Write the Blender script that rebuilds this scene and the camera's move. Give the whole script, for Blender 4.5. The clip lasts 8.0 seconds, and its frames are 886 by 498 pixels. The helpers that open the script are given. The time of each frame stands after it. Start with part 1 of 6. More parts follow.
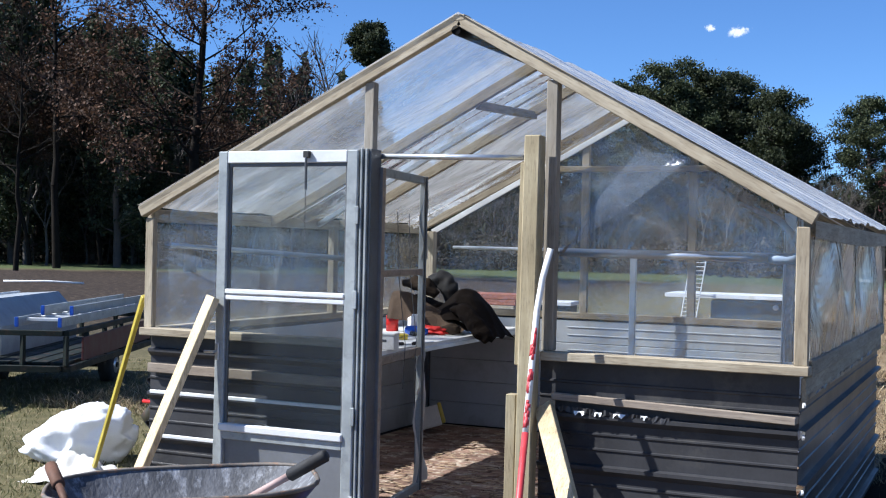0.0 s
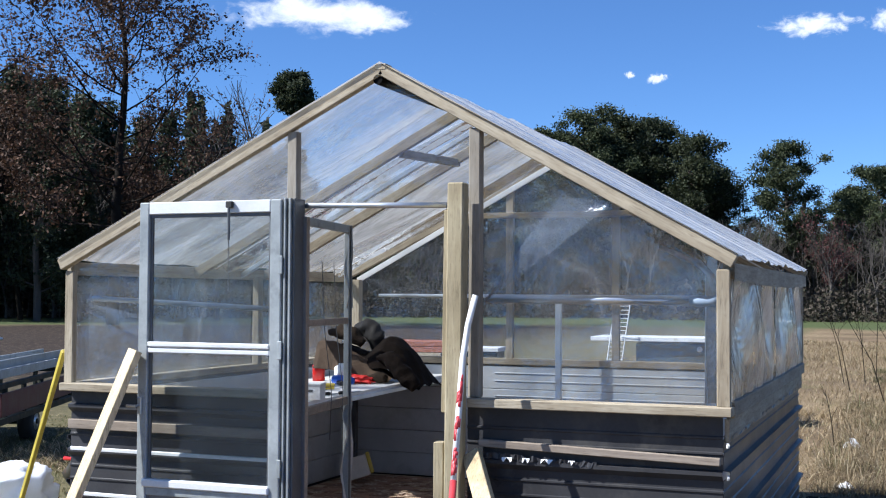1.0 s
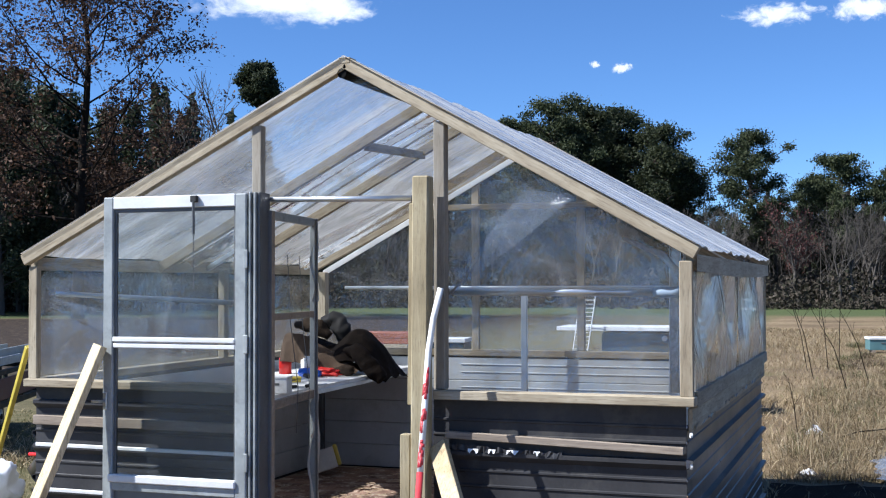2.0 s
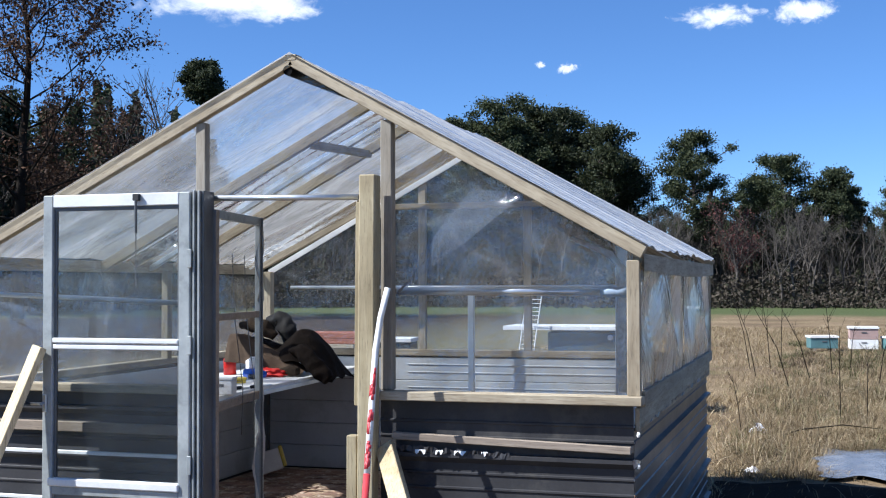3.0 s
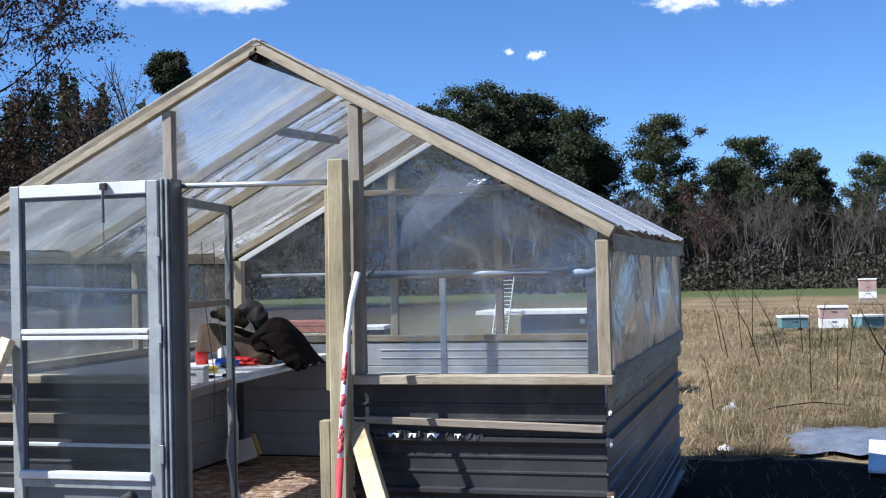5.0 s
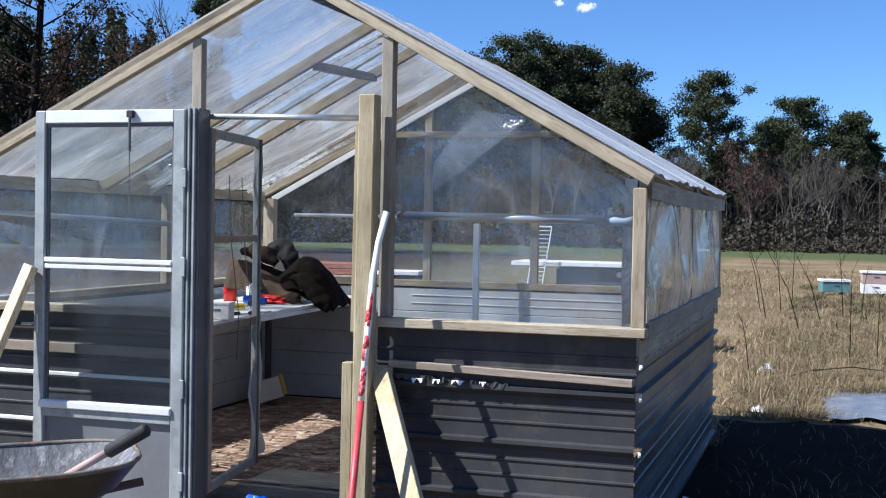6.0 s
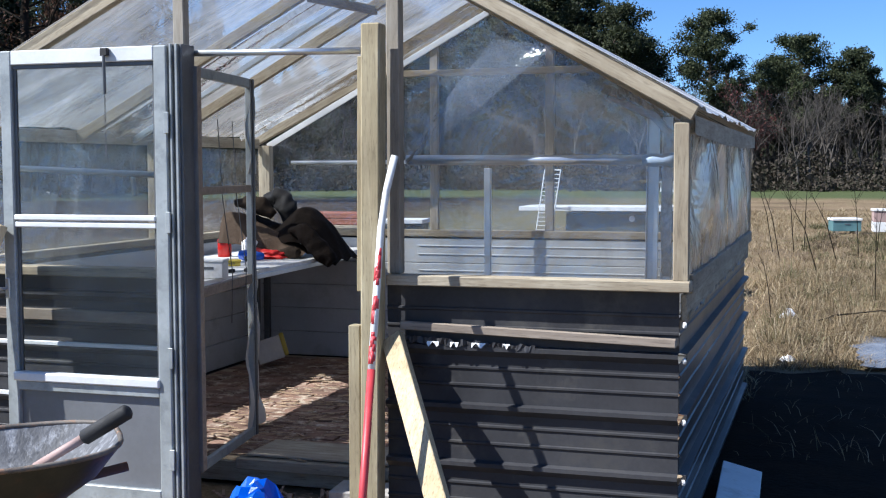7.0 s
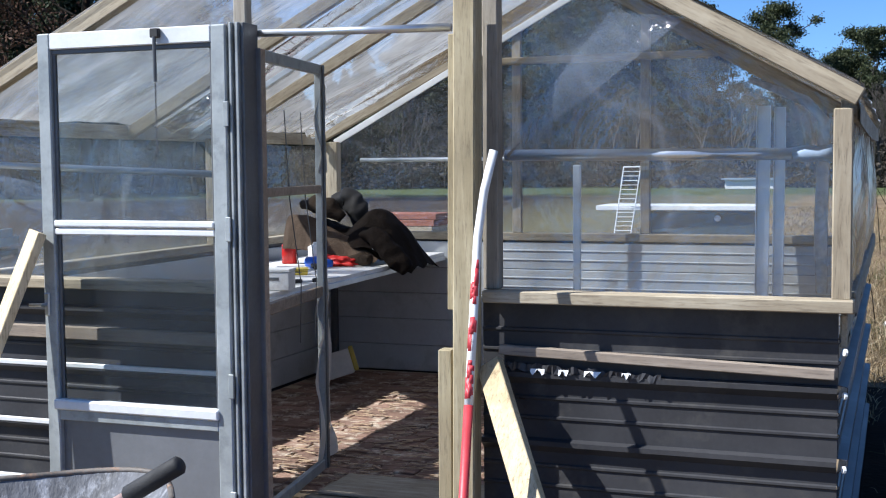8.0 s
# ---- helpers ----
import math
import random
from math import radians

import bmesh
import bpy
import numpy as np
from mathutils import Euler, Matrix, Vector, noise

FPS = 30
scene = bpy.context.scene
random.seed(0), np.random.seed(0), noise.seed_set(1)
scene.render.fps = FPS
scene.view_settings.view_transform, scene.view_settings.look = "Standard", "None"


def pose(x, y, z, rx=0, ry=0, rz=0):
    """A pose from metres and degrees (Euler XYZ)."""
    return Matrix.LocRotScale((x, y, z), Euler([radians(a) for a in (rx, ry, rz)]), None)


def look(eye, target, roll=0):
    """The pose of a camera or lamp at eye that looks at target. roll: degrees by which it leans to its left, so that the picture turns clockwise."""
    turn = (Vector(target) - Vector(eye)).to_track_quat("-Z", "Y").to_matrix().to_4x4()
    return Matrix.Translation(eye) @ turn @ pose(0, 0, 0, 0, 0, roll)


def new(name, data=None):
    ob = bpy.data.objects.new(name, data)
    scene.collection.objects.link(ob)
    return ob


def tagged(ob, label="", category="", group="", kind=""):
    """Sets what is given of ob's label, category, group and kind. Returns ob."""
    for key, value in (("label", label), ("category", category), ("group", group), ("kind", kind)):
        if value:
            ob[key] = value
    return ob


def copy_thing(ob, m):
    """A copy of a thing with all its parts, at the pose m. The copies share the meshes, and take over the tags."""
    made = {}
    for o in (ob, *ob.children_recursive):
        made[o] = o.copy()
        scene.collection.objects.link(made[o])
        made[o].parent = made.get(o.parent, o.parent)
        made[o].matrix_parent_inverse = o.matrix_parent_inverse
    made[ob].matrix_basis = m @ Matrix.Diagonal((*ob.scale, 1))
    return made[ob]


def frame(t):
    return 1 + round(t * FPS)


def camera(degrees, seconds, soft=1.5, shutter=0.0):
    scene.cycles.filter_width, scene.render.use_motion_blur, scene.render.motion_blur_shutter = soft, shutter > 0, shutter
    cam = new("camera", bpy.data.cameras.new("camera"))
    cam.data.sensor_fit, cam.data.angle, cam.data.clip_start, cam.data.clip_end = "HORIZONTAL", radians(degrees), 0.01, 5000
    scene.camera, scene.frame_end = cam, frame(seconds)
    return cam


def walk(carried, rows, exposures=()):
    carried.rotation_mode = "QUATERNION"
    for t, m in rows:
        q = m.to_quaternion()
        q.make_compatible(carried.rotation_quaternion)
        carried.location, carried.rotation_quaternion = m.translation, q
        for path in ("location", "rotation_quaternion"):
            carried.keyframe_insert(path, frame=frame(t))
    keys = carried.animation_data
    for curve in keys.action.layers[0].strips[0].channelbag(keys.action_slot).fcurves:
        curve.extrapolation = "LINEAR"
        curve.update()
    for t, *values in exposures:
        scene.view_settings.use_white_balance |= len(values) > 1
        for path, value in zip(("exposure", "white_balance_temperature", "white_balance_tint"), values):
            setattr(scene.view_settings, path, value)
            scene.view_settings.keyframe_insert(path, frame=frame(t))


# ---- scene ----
cam = camera(39.9, 8.0, 1.15)
PATH = [
    (0, (0.313, 1.155, 1.574), (-0.524, 2.972, 1.57), 1.3),
    (0.5, (0.304, 1.177, 1.587), (-0.471, 3.021, 1.606), 0.3),
    (1, (0.323, 1.156, 1.577), (-0.404, 3.018, 1.652), 0.3),
    (1.5, (0.327, 1.147, 1.583), (-0.359, 3.023, 1.67), 0.1),
    (1.7, (0.342, 1.131, 1.589), (-0.343, 3.009, 1.654), -0.1),
    (3, (0.319, 1.176, 1.59), (-0.273, 3.085, 1.648), -0.2),
    (3.5, (0.321, 1.17, 1.587), (-0.21, 3.098, 1.651), -0.6),
    (4, (0.332, 1.186, 1.59), (-0.144, 3.127, 1.655), -0.8),
    (4.5, (0.325, 1.187, 1.58), (-0.196, 3.117, 1.631), -1.5),
    (4.7, (0.332, 1.172, 1.575), (-0.207, 3.097, 1.625), -1.7),
    (6, (0.322, 1.357, 1.533), (-0.29, 3.26, 1.489), 1.0),
    (6.5, (0.197, 1.594, 1.549), (-0.524, 3.458, 1.482), -0.2),
    (7, (0.073, 1.905, 1.525), (-0.536, 3.805, 1.393), -0.2),
    (7.5, (-0.096, 2.25, 1.539), (-0.847, 4.1, 1.416), 0.2),
    (7.7, (-0.202, 2.383, 1.529), (-1.021, 4.205, 1.432), -0.1),
    (8, (-0.315, 2.564, 1.523), (-1.013, 4.433, 1.388), -0.5),
]
walk(cam, [(t, look(eye, target, roll)) for t, eye, target, roll in PATH], [(0.0, 0.93, 5850, 10), (8.0, 0.93, 5850, 10)])

# ---- light ----
SUN = Vector((1.65, 1.0, -1.95)).normalized()
world = bpy.data.worlds.new("world")
scene.world = world
world.use_nodes = True
_sky = world.node_tree.nodes.new("ShaderNodeTexSky")
_sky.sky_type = "NISHITA"
_sky.sun_disc = False
_sky.sun_elevation = math.asin(-SUN.z)
_sky.sun_rotation = math.atan2(-SUN.x, -SUN.y)
_sky.air_density, _sky.dust_density, _sky.ozone_density = 0.75, 0.0, 10.0
_bg = world.node_tree.nodes["Background"]
_bg.inputs["Strength"].default_value = 0.079
world.node_tree.links.new(_sky.outputs["Color"], _bg.inputs["Color"])
sun = new("sun", bpy.data.lights.new("sun", "SUN"))
sun.data.energy, sun.data.angle, sun.data.color = 5.0, radians(0.53), (1.0, 0.95, 0.87)
sun.matrix_world = look(-40 * SUN, (0, 0, 0))

# ---- materials ----
class G:
    """A small writer of node trees."""

    def __init__(self, name):
        self.m = bpy.data.materials.new(name)
        self.m.use_nodes = True
        self.t = self.m.node_tree
        self.t.nodes.clear()
        self.out = self.t.nodes.new("ShaderNodeOutputMaterial")

    def n(self, kind, **values):
        node = self.t.nodes.new("ShaderNode" + kind)
        for key, value in values.items():
            node.inputs[key.replace("_", " ")].default_value = value
        return node

    def l(self, a, b):
        self.t.links.new(a, b)

    def coords(self, stretch=(1, 1, 1)):
        tc = self.n("TexCoord")
        mp = self.n("Mapping")
        mp.inputs["Scale"].default_value = stretch
        self.l(tc.outputs["Object"], mp.inputs["Vector"])
        return mp.outputs["Vector"]

    def noise(self, vec, scale, detail=4.0, rough=0.6, distortion=0.0):
        node = self.n("TexNoise", Scale=scale, Detail=detail, Roughness=rough, Distortion=distortion)
        self.l(vec, node.inputs["Vector"])
        return node.outputs["Fac"]

    def ramp(self, fac, stops):
        node = self.n("ValToRGB")
        els = node.color_ramp.elements
        while len(els) < len(stops):
            els.new(0.5)
        for el, (at, col) in zip(els, stops):
            el.position = at
            el.color = (*col, 1) if len(col) == 3 else col
        self.l(fac, node.inputs["Fac"])
        return node.outputs["Color"]

    def mixc(self, a, b, fac, blend="MIX"):
        node = self.n("Mix")
        node.data_type, node.blend_type = "RGBA", blend
        for sock, value in ((node.inputs[6], a), (node.inputs[7], b), (node.inputs[0], fac)):
            if isinstance(value, (int, float)):
                sock.default_value = value
            elif isinstance(value, tuple):
                sock.default_value = (*value, 1)
            else:
                self.l(value, sock)
        return node.outputs[2]

    def bump(self, height, strength, distance):
        node = self.n("Bump", Strength=strength, Distance=distance)
        self.l(height, node.inputs["Height"])
        return node.outputs["Normal"]

    def principled(self, colour, rough=0.6, metal=0.0, normal=None, spec=0.5):
        node = self.n("BsdfPrincipled")
        for key, value in (("Base Color", colour), ("Roughness", rough), ("Metallic", metal), ("Specular IOR Level", spec)):
            sock = node.inputs[key]
            if isinstance(value, (int, float)):
                sock.default_value = value
            elif isinstance(value, tuple):
                sock.default_value = (*value, 1)
            else:
                self.l(value, sock)
        if normal is not None:
            self.l(normal, node.inputs["Normal"])
        return node.outputs[0]

    def done(self, shader):
        self.l(shader, self.out.inputs["Surface"])
        return self.m


def vary(c, f):
    return tuple(min(1.0, v * f) for v in c)


def plain(name, colour, rough=0.6, metal=0.0, big=1.5, fine=40.0, amount=0.25, relief=0.15, depth=0.004, dirt=None, spec=0.5, stretch=(1, 1, 1)):
    """A surface with blotches, fine grain and a little relief."""
    g = G(name)
    vec = g.coords(stretch)
    a = g.noise(vec, big, 5)
    b = g.noise(vec, fine, 3)
    col = g.ramp(a, [(0.3, vary(colour, 1 - amount)), (0.7, vary(colour, 1 + amount))])
    col = g.mixc(col, g.ramp(b, [(0.3, (0.55, 0.55, 0.55)), (0.7, (1, 1, 1))]), amount, "MULTIPLY")
    if dirt:
        mask = g.ramp(g.noise(vec, big * 2.3, 8, 0.7), [(0.52, (0, 0, 0)), (0.66, (1, 1, 1))])
        col = g.mixc(col, dirt, mask)
    rr = g.ramp(a, [(0.3, (rough * 0.8,) * 3), (0.7, (min(1, rough * 1.2),) * 3)])
    return g.done(g.principled(col, rr, metal, g.bump(b, relief, depth), spec))


def wood(name, light, dark, axis, grey=0.0, rough=0.75, stain_to=(0.50, 0.46, 0.40), tilt=0.0):
    """Sawn timber with the grain along one axis, knots and weathering."""
    g = G(name)
    s = [14.0, 14.0, 14.0]
    s["xyz".index(axis)] = 1.2
    turned = g.n("Mapping")
    turned.inputs["Rotation"].default_value = (0, radians(tilt), 0)
    g.l(g.n("TexCoord").outputs["Object"], turned.inputs["Vector"])
    stretched = g.n("Mapping")
    stretched.inputs["Scale"].default_value = s
    g.l(turned.outputs["Vector"], stretched.inputs["Vector"])
    vec = stretched.outputs["Vector"]
    own = g.n("ObjectInfo").outputs["Random"]
    off = g.n("VectorMath")
    off.operation = "ADD"
    g.l(vec, off.inputs[0])
    sc = g.n("Math")
    sc.operation = "MULTIPLY"
    sc.inputs[1].default_value = 37.0
    g.l(own, sc.inputs[0])
    g.l(sc.outputs[0], off.inputs[1])
    vec = off.outputs[0]
    grain = g.noise(vec, 2.2, 6, 0.65, 0.6)
    col = g.ramp(grain, [(0.28, dark), (0.5, tuple((a + b) / 2 for a, b in zip(light, dark))), (0.68, light)])
    knots = g.ramp(g.noise(vec, 0.45, 2), [(0.68, (1, 1, 1)), (0.76, (0.45, 0.36, 0.27))])
    col = g.mixc(col, knots, 0.8, "MULTIPLY")
    fibre = g.ramp(g.noise(vec, 9.0, 4, 0.7), [(0.34, (0.42, 0.38, 0.34)), (0.46, (0.95, 0.95, 0.95)), (0.7, (1.06, 1.06, 1.06))])
    col = g.mixc(col, fibre, 0.75, "MULTIPLY")
    stain = g.ramp(g.noise(g.coords(), 2.1, 6, 0.7), [(0.4, (1, 1, 1)), (0.55, (0.78, 0.74, 0.68)), (0.72, stain_to)])
    col = g.mixc(col, stain, 0.7, "MULTIPLY")
    if grey:
        col = g.mixc(col, (0.36, 0.34, 0.31), grey)
    hv = g.n("HueSaturation")
    val = g.n("MapRange")
    val.inputs[3].default_value, val.inputs[4].default_value = 0.82, 1.15
    g.l(own, val.inputs[0])
    g.l(val.outputs[0], hv.inputs["Value"])
    g.l(col, hv.inputs["Color"])
    return g.done(g.principled(hv.outputs[0], rough, 0, g.bump(grain, 0.3, 0.003), 0.3))


def film(name, haze, milk, gloss=0.08, tint=(0.93, 0.95, 0.97), wave=3.0, streak=(1, 1, 1), relief=0.5, power=0.05, ior=1.45, crease=0.0, hazec=(0.58, 0.67, 0.78)):
    """Polythene sheet or dusty glass: mostly clear, with haze, scatter and a wavy gloss."""
    g = G(name)
    vec = g.coords(streak)
    big = g.noise(vec, wave, 5, 0.6, 0.8)
    fine = g.noise(vec, wave * 9, 4, 0.6)
    normal = g.bump(big, relief, power)
    clear = g.n("BsdfTransparent")
    clear.inputs[0].default_value = (*tint, 1)
    milkn = g.n("BsdfTranslucent")
    milkn.inputs[0].default_value = (0.82, 0.83, 0.84, 1)
    # diffuse haze; bluish tints also put the sky's reflection into the colour
    veil = g.n("BsdfDiffuse")
    veil.inputs[0].default_value = (*hazec, 1)
    scatter = g.n("MixShader")
    scatter.inputs[0].default_value = milk
    g.l(veil.outputs[0], scatter.inputs[1])
    g.l(milkn.outputs[0], scatter.inputs[2])
    body = g.n("MixShader")
    mask = g.ramp(big, [(0.32, (haze * 0.45,) * 3), (0.7, (haze * 1.5,) * 3)])
    mask = g.mixc(mask, g.ramp(fine, [(0.3, (0.7, 0.7, 0.7)), (0.7, (1.2, 1.2, 1.2))]), 0.7, "MULTIPLY")
    # crease highlights are painted in as whiter lines of the haze mask
    if crease:
        line = g.ramp(g.noise(vec, wave * 0.7, 2, 0.5, 0.35), [(0.44, (0, 0, 0)), (0.485, (0.35,) * 3), (0.50, (1, 1, 1)), (0.515, (0.35,) * 3), (0.56, (0, 0, 0))])
        some = g.ramp(g.noise(vec, wave * 0.6, 2), [(0.45, (0, 0, 0)), (0.62, (crease,) * 3)])
        mask = g.mixc(mask, g.mixc(line, some, 1.0, "MULTIPLY"), 1.0, "ADD")
    g.l(mask, body.inputs[0])
    g.l(clear.outputs[0], body.inputs[1])
    g.l(scatter.outputs[0], body.inputs[2])
    shine = g.n("BsdfGlossy", Roughness=gloss)
    g.l(normal, shine.inputs["Normal"])
    fres = g.n("Fresnel", IOR=ior)
    g.l(normal, fres.inputs["Normal"])
    top = g.n("MixShader")
    g.l(fres.outputs[0], top.inputs[0])
    g.l(body.outputs[0], top.inputs[1])
    g.l(shine.outputs[0], top.inputs[2])
    return g.done(top.outputs[0])


def foliage(name, stops, rough=0.7, through_light=0.25):
    """Leaves, needles, twigs or blades that vary one by one."""
    g = G(name)
    geo = g.n("NewGeometry")
    own = g.n("ObjectInfo").outputs["Random"]
    col = g.ramp(geo.outputs["Random Per Island"], stops)
    hv = g.n("HueSaturation")
    val = g.n("MapRange")
    val.inputs[3].default_value, val.inputs[4].default_value = 0.75, 1.2
    g.l(own, val.inputs[0])
    g.l(val.outputs[0], hv.inputs["Value"])
    g.l(col, hv.inputs["Color"])
    body = g.principled(hv.outputs[0], rough, 0, None, 0.25)
    tl = g.n("BsdfTranslucent")
    g.l(hv.outputs[0], tl.inputs[0])
    mix = g.n("MixShader")
    mix.inputs[0].default_value = through_light
    g.l(body, mix.inputs[1])
    g.l(tl.outputs[0], mix.inputs[2])
    return g.done(mix.outputs[0])


NEWWOOD, NEWDARK = (0.50, 0.44, 0.325), (0.29, 0.235, 0.155)
wood_x = wood("treated_wood_x", NEWWOOD, NEWDARK, "x", 0.12)
wood_y = wood("treated_wood_y", NEWWOOD, NEWDARK, "y", 0.12)
wood_z = wood("treated_wood_z", NEWWOOD, NEWDARK, "z", 0.12)
wood_rise = wood("treated_wood_rising", NEWWOOD, NEWDARK, "x", 0.12, tilt=27.0)
wood_fall = wood("treated_wood_falling", NEWWOOD, NEWDARK, "x", 0.12, tilt=-29.7)
# greyer timber: the film's haze and shade over it are in the colour
wood_pale = wood("hazed_wood", (0.42, 0.385, 0.32), (0.28, 0.24, 0.18), "z", 0.25)
wood_old = wood("weathered_batten", (0.38, 0.31, 0.24), (0.20, 0.15, 0.11), "x", 0.2)
wood_post = wood("treated_post", (0.42, 0.36, 0.23), (0.25, 0.205, 0.11), "z", 0.1)
wood_fresh = wood("fresh_pine", (0.72, 0.61, 0.40), (0.56, 0.44, 0.26), "z")
wood_floor = wood("floor_planks", (0.58, 0.43, 0.31), (0.20, 0.105, 0.07), "y", 0.0, 0.85, (0.14, 0.07, 0.05))
wood_chip = wood("pale_shavings", (0.66, 0.52, 0.36), (0.36, 0.24, 0.15), "x", 0.0, 0.85)
wood_red = wood("red_boards", (0.36, 0.14, 0.09), (0.22, 0.08, 0.05), "x")
dark_metal = plain("dark_painted_steel", (0.052, 0.052, 0.056), 0.34, 0.0, 2.0, 60, 0.3, 0.06, 0.001, dirt=(0.072, 0.069, 0.066), spec=0.16)
galv = plain("galvanised_tube", (0.62, 0.65, 0.68), 0.38, 0.85, 6, 70, 0.15, 0.1)
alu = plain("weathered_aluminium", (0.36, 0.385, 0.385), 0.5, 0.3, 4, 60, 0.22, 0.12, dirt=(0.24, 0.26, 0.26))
# dark aluminium for small fittings; on the hinge channels it paints in shade
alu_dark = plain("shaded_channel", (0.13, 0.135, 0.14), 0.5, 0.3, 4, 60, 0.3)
alu_white = plain("white_sash", (0.74, 0.75, 0.75), 0.45, 0.1, 4, 60, 0.12)
kick = plain("kick_panel", (0.19, 0.198, 0.21), 0.45, 0.3, 2.5, 50, 0.15, 0.1)
siding_paint = plain("pale_siding", (0.50, 0.525, 0.545), 0.5, 0.0, 1.8, 45, 0.12, 0.1, dirt=(0.38, 0.40, 0.41))
white_paint = plain("white_paint", (0.78, 0.78, 0.76), 0.5, 0, 3, 50, 0.12, dirt=(0.62, 0.6, 0.56))
pink_paint = plain("pink_paint", (0.40, 0.28, 0.25), 0.6, 0, 3, 50, 0.15)
teal_paint = plain("teal_paint", (0.10, 0.20, 0.21), 0.5, 0, 3, 50, 0.2)
black_pipe = plain("black_pipe", (0.007, 0.007, 0.007), 0.8, spec=0.1)
steel_dark = plain("painted_trailer_steel", (0.012, 0.018, 0.015), 0.6, 0.0, 4, 50, 0.3, dirt=(0.05, 0.032, 0.022), spec=0.2)
chest_paint = plain("grey_blue_chest", (0.27, 0.30, 0.33), 0.8, 0.0, 4, 50, 0.2)
red_panel = plain("dark_red_panel", (0.08, 0.02, 0.018), 0.6, 0, 3, 40, 0.3)
rust_tray = plain("worn_tray", (0.115, 0.118, 0.128), 0.75, 0.0, 7, 60, 0.6, 0.5, 0.008, dirt=(0.31, 0.32, 0.345), stretch=(1, 1, 0.22))
rim_steel = plain("worn_rim", (0.16, 0.14, 0.12), 0.7, 0.2, 8, 60, 0.5, 0.4, 0.004, dirt=(0.30, 0.17, 0.10))
tray_out = plain("olive_tray", (0.05, 0.045, 0.03), 0.55, 0.2, 5, 60, 0.35, 0.2, dirt=(0.09, 0.05, 0.03))
rust = plain("rusty_edge", (0.12, 0.06, 0.038), 0.75, 0.3, 12, 80, 0.35, 0.3)
rubber = plain("black_rubber", (0.018, 0.018, 0.019), 0.7, 0, 8, 90, 0.2, 0.3)
sack = plain("white_woven_sack", (0.80, 0.81, 0.83), 0.6, 0, 3, 120, 0.08, 0.3, 0.006)
paper = plain("dirty_white_sheet", (0.70, 0.68, 0.63), 0.7, 0, 4, 60, 0.15, 0.3, 0.006)
tarp_blue = plain("blue_tarp", (0.005, 0.10, 0.62), 0.32, 0, 6, 140, 0.2, 0.2)
tarp_grey = plain("grey_plastic_sheet", (0.17, 0.185, 0.21), 0.22, 0, 5, 40, 0.25, 0.5, 0.02)
red_paint = plain("red_paint", (0.52, 0.05, 0.06), 0.45, 0, 8, 60, 0.2)
red_plastic = plain("red_plastic", (0.55, 0.02, 0.015), 0.4, 0, 8, 60, 0.15)
blue_plastic = plain("blue_plastic", (0.01, 0.08, 0.45), 0.4, 0, 8, 60, 0.15)
yellow_pole = plain("yellow_pole", (0.62, 0.50, 0.08), 0.5, 0, 8, 60, 0.2)
yellow_paint = plain("yellow_plastic", (0.60, 0.46, 0.07), 0.5)
canvas = plain("brown_canvas", (0.013, 0.0095, 0.0075), 0.95, 0, 7, 90, 0.35, 0.5, 0.012, spec=0.08)
# mid and tan canvas put the sun on the jacket into their colour
canvas_mid = plain("sunlit_brown_canvas", (0.038, 0.028, 0.020), 0.95, 0, 7, 90, 0.3, 0.5, 0.012, spec=0.08)
canvas_black = plain("black_quilting", (0.014, 0.013, 0.013), 0.85, 0, 7, 120, 0.3, 0.35, 0.006)
canvas_in = plain("tan_canvas", (0.098, 0.070, 0.050), 0.95, 0, 7, 90, 0.25, 0.5, 0.012, spec=0.08)
concrete = plain("concrete_block", (0.36, 0.34, 0.31), 0.9, 0, 6, 70, 0.25, 0.5, 0.008)
dark_box = plain("dark_green_box", (0.035, 0.05, 0.055), 0.5, 0, 3, 50, 0.3)
tape = plain("blue_film_tape", (0.30, 0.38, 0.48), 0.4, 0, 6, 60, 0.2)
clear_film = film("clear_polythene", 0.066, 0.35, 0.05, wave=2.2, relief=0.9, power=0.07, ior=1.80, crease=0.16, hazec=(0.62, 0.68, 0.76))
roof_film = film("roof_polythene", 0.58, 0.30, 0.12, (0.90, 0.89, 0.86), 1.2, (0.6, 1.7, 0.6), 0.7, 0.06, crease=0.4, hazec=(0.62, 0.58, 0.53))
# whiter, more streaked copy of the roof film for the right slope
lee_film = film("streaky_roof_polythene", 0.85, 0.22, 0.14, (0.90, 0.90, 0.88), 2.0, (0.22, 3.2, 0.22), 0.9, 0.06, crease=0.7, hazec=(0.86, 0.85, 0.81))
side_film = film("side_polythene", 0.92, 0.80, 0.10, (0.92, 0.89, 0.83), 1.8, (1, 1.3, 0.7), 0.6, 0.07, crease=0.28, hazec=(0.72, 0.68, 0.60))
door_glass = film("dusty_glass", 0.028, 0.2, 0.02, (0.90, 0.92, 0.92), 1.6, relief=0.03, power=0.01, ior=1.22)
fold_film = film("folded_polythene", 0.12, 0.4, 0.06, wave=4.0, relief=0.9, power=0.05)
torn_film = film("torn_polythene", 0.95, 0.55, 0.15, wave=6)
bark_pine = plain("pine_bark", (0.085, 0.065, 0.052), 0.9, 0, 2, 20, 0.35, 0.6, 0.03)
bark_grey = plain("grey_bark", (0.085, 0.074, 0.064), 0.9, 0, 2, 20, 0.3, 0.5, 0.02)
bark_dark = plain("dark_bark", (0.020, 0.017, 0.014), 0.95, 0, 2, 20, 0.35, 0.6, 0.03, spec=0.05)
